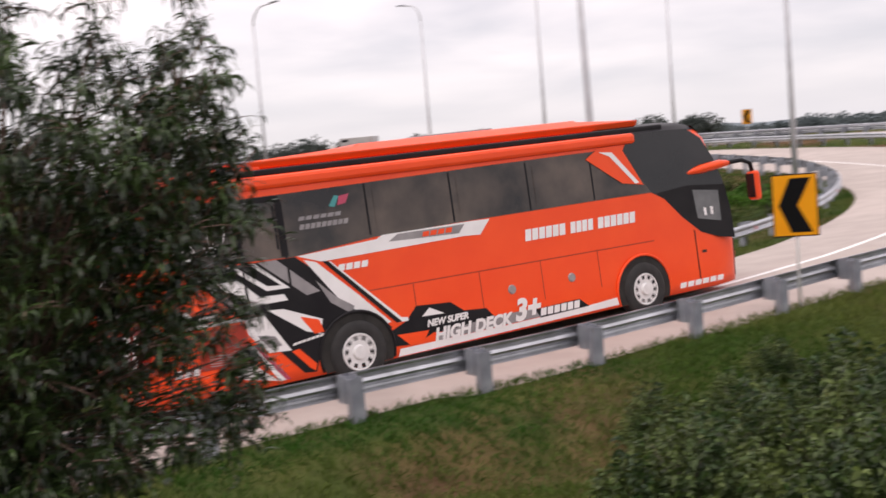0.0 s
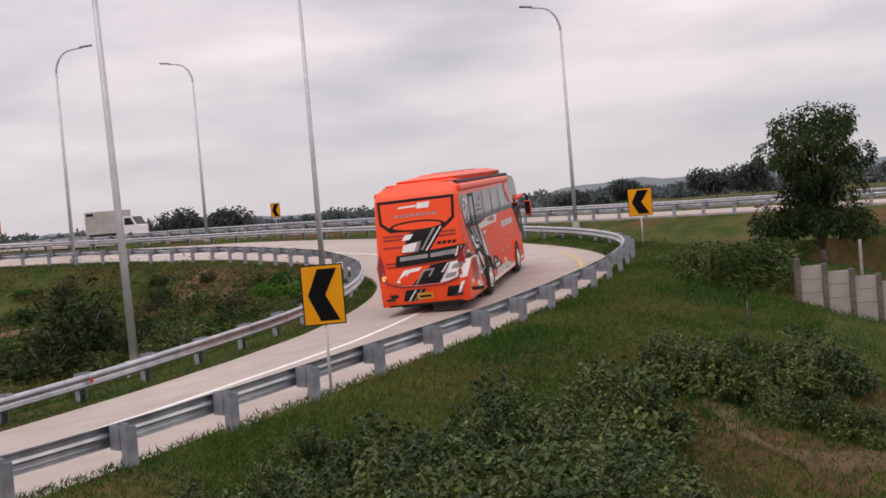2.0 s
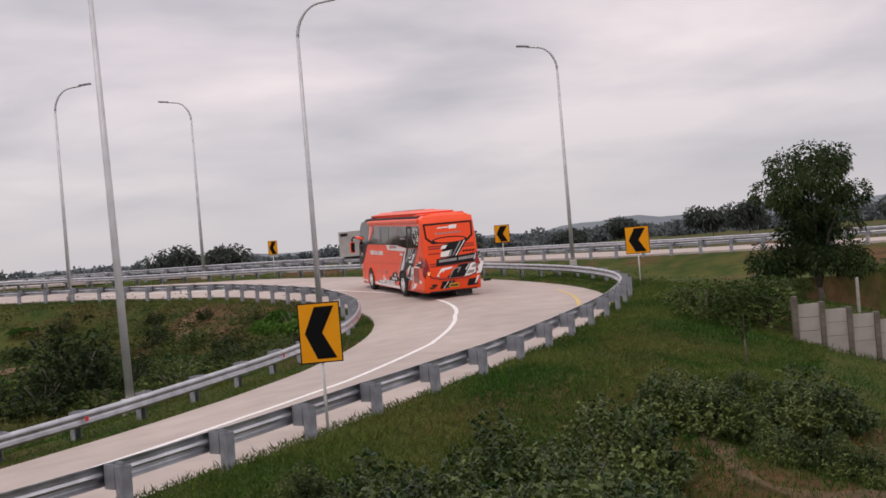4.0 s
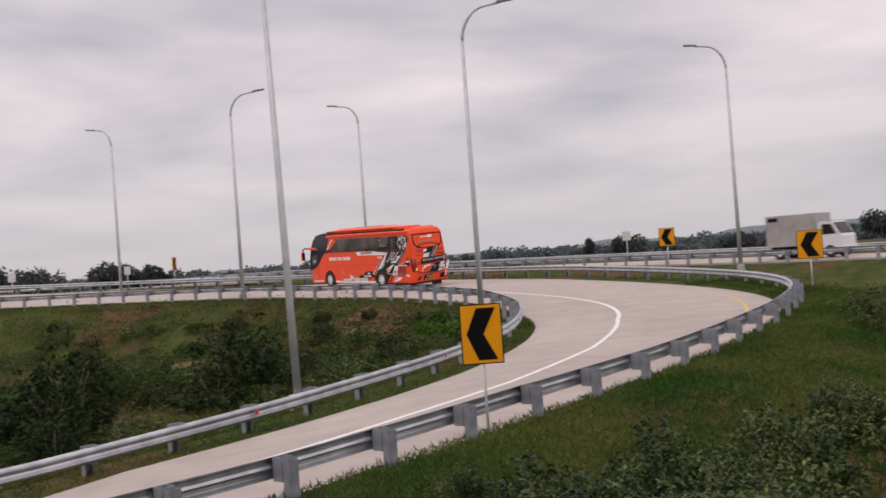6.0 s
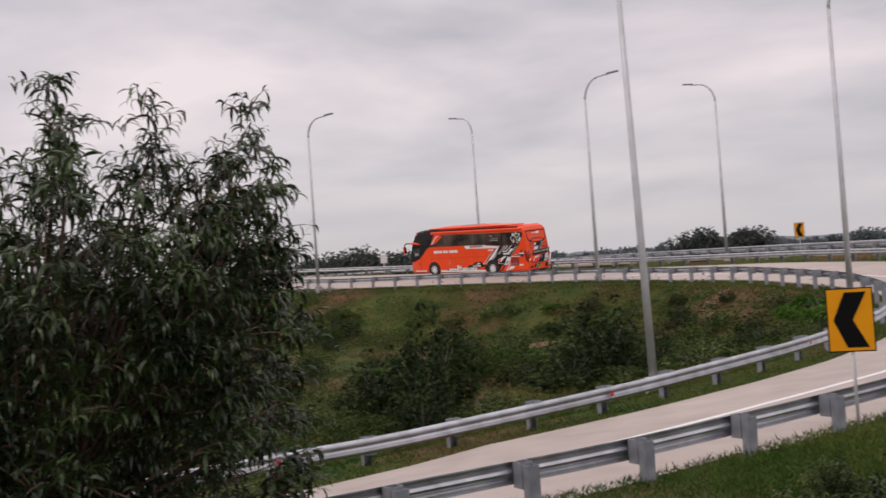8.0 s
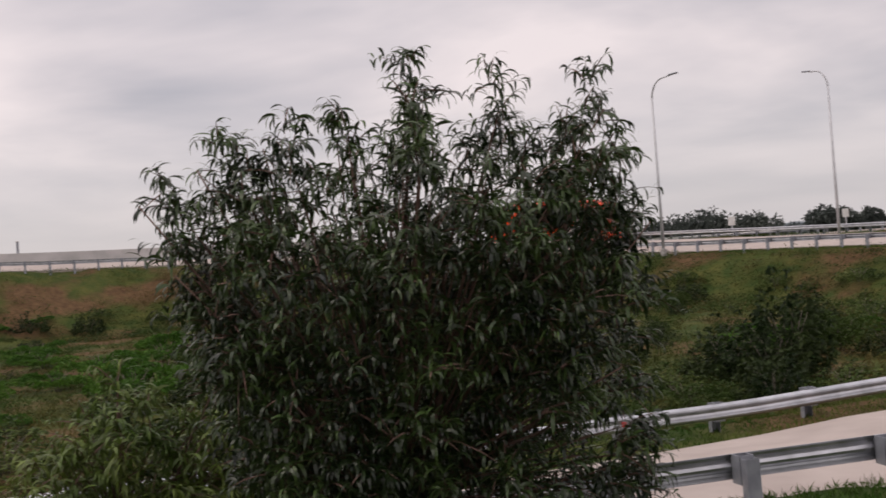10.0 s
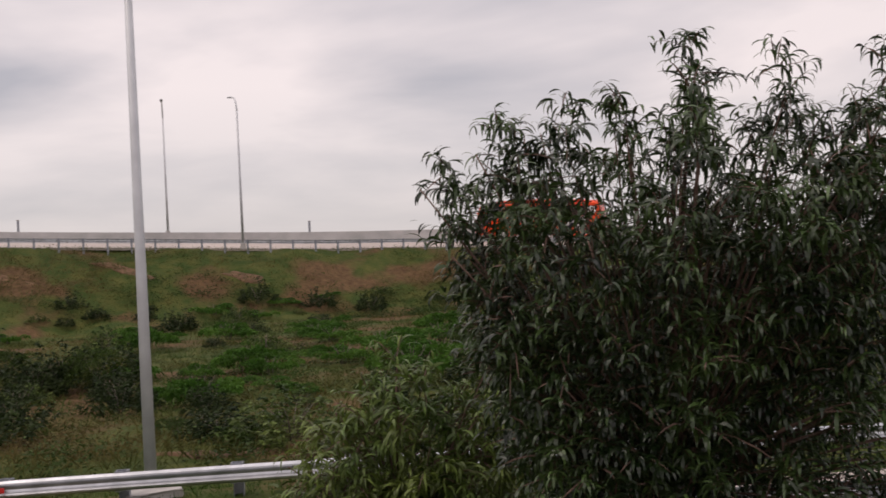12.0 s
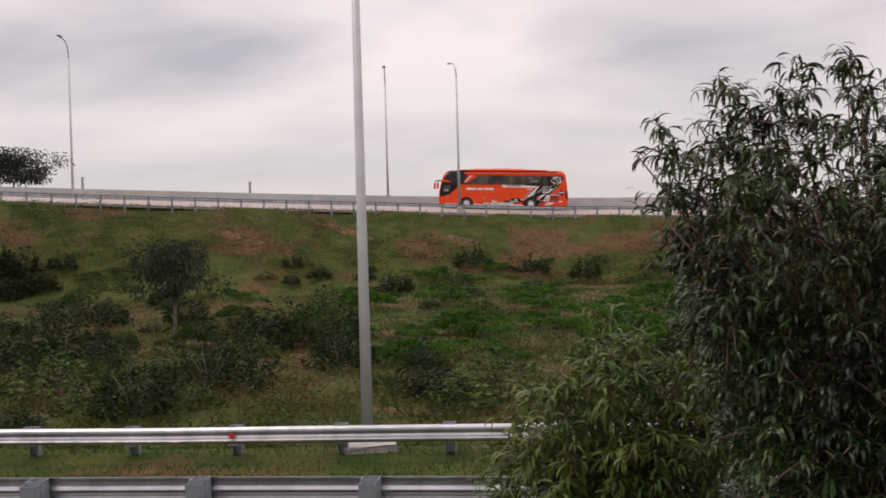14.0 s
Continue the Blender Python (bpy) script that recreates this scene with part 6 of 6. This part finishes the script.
def distance():
    """Far woods and low hills behind the fields; aerial haze is mixed into their colours."""
    g = np.random.default_rng(21)
    V, F, base = [], [], 0
    for az in np.arange(-60, 84, 0.42):
        d = g.uniform(330, 520)
        x, y = polar(az + g.uniform(-0.3, 0.3), d)
        r, h = g.uniform(3.5, 6.5), g.uniform(2.5, 5)
        c = np.stack([g.normal(0, 0.5, 6) * r, g.normal(0, 0.5, 6) * r, g.uniform(0.2, 0.8, 6) * h], 1)
        k = g.integers(0, 6, 380)
        dd = unit(g.normal(size=(380, 3)))
        pos = c[k] + dd * r * 0.5 * g.uniform(0.4, 1, 380)[:, None] + np.array([x, y, -3.2])
        v, f = leaf_arrays(pos, unit(dd + g.normal(0, 0.5, (380, 3))), 1.7, 1.1, 0.2, 2)
        V.append(v); F.append(f + base); base += len(v)
    tagged(leaf_part("far_woods", np.concatenate(V), np.concatenate(F), LEAF_HAZE), "line of distant woods, grey-green with haze put into the colour", "woods", kind="stuff")
    rows = []
    for az in np.arange(-70, 90, 1.0):
        hgt = 5 + 13 * max(0, math.sin(radians((-az - 14) * 3.0))) * (1 if -75 < az < -14 else 0) + 2.5 * math.sin(az * 0.7) + 1.5 * math.sin(az * 1.9)
        a, b = polar(az, 1400), polar(az, 1700)
        rows.append([(a[0], a[1], -4), (a[0] * 1.05, a[1] * 1.05, max(2, hgt * 0.8)), (b[0], b[1], max(3, hgt * 1.5)), (b[0] * 1.1, b[1] * 1.1, -4)])
    # the hills' base colour carries the blue-grey of painted haze
    HILL = mat("haze_tinted_hill", (0.12, 0.15, 0.17), 1.0, col2=(0.145, 0.175, 0.19), scale=0.006)
    tagged(ribbon("backdrop_hills", rows, HILL), "low hills on the horizon, haze put into their blue-grey colour", "hills", kind="structure")


distance()


def dirt_path():
    DIRT = mat("bare_earth", (0.062, 0.04, 0.018), 0.95, col2=(0.11, 0.068, 0.03), scale=2.5, bump=0.6, bscale=9, blotch=0.2)
    mid = [Vector(land(a, e)) for a, e in ((-26.4, -7.8), (-28.2, -9.6), (-29.4, -11.8), (-31.4, -13.6), (-35, -14.0), (-39, -13.6), (-44, -13.0))]
    fine = smooth_line(np.array([(p.x, p.y) for p in mid]), np.zeros(len(mid)), 0.4)
    rows = []
    for k in range(len(fine) - 1):
        t = unit(fine[k + 1, :2] - fine[k, :2])
        n = np.array([-t[1], t[0]])
        w = 0.3 + 0.15 * k / len(fine) + 0.2 * math.sin(k * 0.9) + 0.12 * math.sin(k * 2.3)
        q = [fine[k, :2] + n * w * u for u in (-1, -0.5, 0, 0.5, 1)]
        z = ground_height(np.array([v[0] for v in q]), np.array([v[1] for v in q]))
        rows.append([(v[0], v[1], zz + (0.05 if 0 < j < 4 else -0.06)) for j, (v, zz) in enumerate(zip(q, z))])
    tagged(ribbon("path", rows, DIRT), "bare brown earth path through the grass", "path", kind="structure")


dirt_path()


def earth_scars():
    """Slips of bare reddish earth on the banks of the hollow."""
    RED = mat("reddish_earth", (0.095, 0.052, 0.026), 0.95, col2=(0.17, 0.095, 0.05), scale=1.8, bump=0.7, bscale=7, blotch=0.25)
    g = np.random.default_rng(33)
    for az, el, long, wide, turn in SCARS:
        cx, cy, _ = land(az, el)
        n, m = 20, 6
        wob = 1 + 0.25 * np.sin(np.arange(n) * 1.7 + g.uniform(0, 6)) + g.uniform(-0.15, 0.15, n)
        V, F = [], []
        for j in range(m):
            r = j / (m - 1)
            for k in range(n):
                a = 2 * math.pi * k / n
                u, v = long * r * wob[k] * math.cos(a), wide * r * wob[k] * math.sin(a)
                t = radians(turn)
                V.append((cx + u * math.cos(t) - v * math.sin(t), cy + u * math.sin(t) + v * math.cos(t), 0.06 if j < m - 1 else -0.1))
        q = np.array(V)
        q[:, 2] += ground_height(q[:, 0], q[:, 1]) + g.uniform(-0.015, 0.015, len(q))
        for j in range(m - 1):
            for k in range(n):
                F.append((j * n + k, j * n + (k + 1) % n, (j + 1) * n + (k + 1) % n, (j + 1) * n + k))
        tagged(raw("bare_earth", q, F, RED, smooth=True), "slip of bare reddish earth on the grassy bank", "earth", kind="structure")


# bearing, fall of the sight line, half length, half width, turn
SCARS = ((-2.1, -3.3, 3.0, 0.8, 60), (-1.6, -3.7, 1.6, 0.6, 80), (5.8, -4.3, 2.6, 0.8, 20), (7.8, -4.0, 2.2, 0.6, 15), (59.0, 0.2, 3.0, 0.7, 30), (64.8, 0.1, 2.6, 0.6, 40), (52.9, -0.5, 2.6, 0.7, 30), (54.7, -9.4, 1.5, 0.4, 40))
earth_scars()


# ---- the yard beyond the bank ----
PANEL = mat("weathered_panel", (0.30, 0.275, 0.255), 0.9, col2=(0.42, 0.39, 0.365), scale=1.2, bump=0.3, blotch=0.2)


def yard_wall():
    a, b = Vector(land(-33.2, -6.15)), Vector(land(-40.5, -7.9))
    tall = a.xy.length * (math.tan(radians(6.15)) - math.tan(radians(4.15)))
    w = empty("panel_wall", "grey precast concrete panel wall with slim posts", "wall", "", Matrix.Translation(a))
    d = b - a
    n = 6
    turn = Matrix.Rotation(math.atan2(d.y, d.x), 4, "Z")
    L = d.xy.length / n
    row = tall / 3
    for k in range(n):
        step = turn @ Matrix.Translation((k * L, 0, d.z * (k + 0.5) / n))
        for j in range(3):
            bm = bmesh.new(); box(bm, 0.02, L - 0.02, -0.03, 0.03, row * j - 0.3 * (j == 0), row * j + row - 0.012, 0.006)
            part("panel", bm, PANEL, w).matrix_local = step
        bm = bmesh.new(); box(bm, -0.07, 0.07, -0.10, 0.10, -0.5, tall + 0.22, 0.01)
        part("wall_post", bm, BARK_G, w, "dark stained post").matrix_local = step
    for az, el, h in ((-36.2, -4.9, 1.3), (-38.2, -3.2, 1.9)):
        x, y, z = land(az, el)
        st = empty("stake", "thin weathered boundary stake in the grass", "stake", "boundary stakes", pose(x, y, z, 3, -2, 0))
        bm = bmesh.new(); box(bm, -0.045, 0.045, -0.045, 0.045, -0.4, h, 0.012); part("stake_shaft", bm, KERB, st)


yard_wall()


def paving_slab(az, el, turn):
    x, y, z = land(az, el)
    s = empty("concrete_slab", "broken pale concrete slab lying under the guard rail", "slab", "broken concrete slabs", pose(x, y, z + 0.04, 3, -4, turn))
    bm = bmesh.new()
    box(bm, -0.5, 0.45, -0.25, 0.25, -0.05, 0.1, 0.02)
    bmesh.ops.subdivide_edges(bm, edges=bm.edges[:], cuts=2)
    r = random.Random(3)
    for v in bm.verts:
        v.co += Vector((r.uniform(-0.03, 0.03), r.uniform(-0.03, 0.03), r.uniform(-0.012, 0.012)))
    part("slab_block", bm, KERB, s)


paving_slab(0.75, -6.95, 25)
paving_slab(58.1, -11.1, 60)


def far_signs():
    """Small boards on tall posts beside the second road, seen from behind."""
    for az, d, top, w, h in ((-16.9, 120, 1.75, 0.9, 1.0), (14.0, 118, 1.9, 0.7, 0.9), (8.6, 112, 1.7, 0.6, 0.8)):
        x, y = polar(az, d)
        z = float(ground_height(x, y))
        g = empty("road_sign", "small pale board on a thin post, seen from behind", "road sign", "far road signs", pose(x, y, z, 0, 0, az + 8))
        bm = bmesh.new(); tube(bm, [(0, 0, -0.3), (0, 0, top - z)], 0.05, 8); part("sign_post", bm, POLE, g)
        bm = bmesh.new(); box(bm, -w / 2, w / 2, -0.08, -0.055, top - z - h, top - z, 0.008); part("panel", bm, PALE, g)


far_signs()


def barrier_stubs():
    for az in (72.1, 64.1, 49.8):
        r = np.array([-math.sin(radians(az)), math.cos(radians(az))])
        q = RP + RN * (interp(RS, OUT_RAIL) - 0.2)[:, None]
        bear = np.degrees(np.arctan2(-q[:, 0], q[:, 1]))
        k = np.nonzero((RS > 186) & (np.abs(bear - az) < 0.6))[0]
        if not len(k):
            continue
        k = k[np.abs(bear[k] - az).argmin()]
        z = interp(RS[k], Z_MID) + 1.23
        s = empty("marker_post", "short dark marker post on the parapet", "marker post", "marker posts on the parapet", Matrix.Translation((q[k, 0], q[k, 1], z)))
        bm = bmesh.new(); box(bm, -0.09, 0.09, -0.09, 0.09, 0.0, 1.1, 0.02); part("shaft", bm, POSTM, s)
        bm = bmesh.new(); box(bm, -0.12, 0.12, -0.12, 0.12, 1.1, 1.16, 0.01); part("cap", bm, KERB, s)


barrier_stubs()


# ---- motion ----
# seconds, metres along the ramp, heading, metres to the left of the wheel track
BUS_RUN = ((0, 59.7, 41.0, 0.82), (0.3, 63.25, 44.0, 0.80), (0.7, 67.3, 48.4, 0.48), (1.0, 70.3, 52.4, 0.32), (1.5, 75.1, 57.4, 0.15), (2.0, 79.8, 62.6, 0.03), (2.5, 83.4, 70, 0), (5.0, 107.0, 105.3, 0), (6.0, 118.3, 119.6, 0),
           (7.0, 128.7, 132.7, 0), (8.0, 140.4, 146.4, 0), (8.5, 146.2, 152.5, 0), (9.0, 152.4, 158, 0), (12.5, 199.3, 212, 0), (13.0, 205.0, 217.8, 0), (13.5, 211.1, 223.5, 0), (14.0, 217.5, 229, 0))
TRUCK_RUN = ((0.0, -24.5, 116.0), (1.0, -12, 113.2), (2.5, 4.6, 104), (5.0, 29.5, 81.8), (6.0, 35.2, 70.6), (7.0, 44.6, 58.6), (14.0, 115, 18))


def eased(a, col, t):
    """The value at t between the stations of a, with an even change of pace."""
    k = np.gradient(a[:, col], a[:, 0])
    i = min(max(int(np.searchsorted(a[:, 0], t)) - 1, 0), len(a) - 2)
    w = a[i + 1, 0] - a[i, 0]
    u = (t - a[i, 0]) / w
    return (2 * u**3 - 3 * u * u + 1) * a[i, col] + (u**3 - 2 * u * u + u) * w * k[i] + (3 * u * u - 2 * u**3) * a[i + 1, col] + (u**3 - u * u) * w * k[i + 1]


def bus_pose(s, heading, across):
    """The bus with its middle s metres along the ramp, on its wheels."""
    i = min(int(s * 2), len(RS) - 2)
    u = s * 2 - i
    p = RP[i] * (1 - u) + RP[i + 1] * u + RN[i] * across
    fall = (interp(s, Z_IN) - interp(s, Z_MID)) / interp(s, IN_EDGE)
    z = interp(s, Z_MID) + fall * across
    climb = math.degrees(math.atan2(interp(s + 3, Z_MID) - interp(s - 3, Z_MID), 6))
    lean = math.degrees(math.atan(fall)) * 0.45
    return pose(p[0], p[1], z + 0.01, 0, 0, heading) @ pose(0, 0, 0, lean, -climb, 0) @ Matrix.Translation((-6.0, 0, 0))


def motions():
    a = np.array(BUS_RUN)
    ts = np.arange(0, 14.01, 0.25)
    walk(BUS, [(float(t), bus_pose(eased(a, 1, t), eased(a, 2, t), eased(a, 3, t))) for t in ts])
    for w in WHEELS:
        x, y, z = w.location
        rows = []
        for f in range(14 * FPS + 1):
            turn = math.degrees((eased(a, 1, f / FPS) - a[0, 1]) / 0.5)
            rows.append((f / FPS, Matrix.Translation((x, y, z)) @ Matrix.Rotation(radians(turn), 4, "Y")))
        walk(w, rows)
    b = np.array(TRUCK_RUN)
    rows = []
    for t in np.arange(0, 14.01, 0.5):
        x, y = np.interp(t, b[:, 0], b[:, 1]), np.interp(t, b[:, 0], b[:, 2])
        i = ((S2[:, 0] - x) ** 2 + (S2[:, 1] - y) ** 2).argmin()
        c = S2[i, :2] + N2[i] * -2.0
        rows.append((float(t), pose(c[0], c[1], S2[i, 2] + 0.03, 0, 0, math.degrees(math.atan2(T2[i, 1], T2[i, 0]))) @ Matrix.Translation((-2.7, 0, 0))))
    walk(TRUCK, rows)


motions()
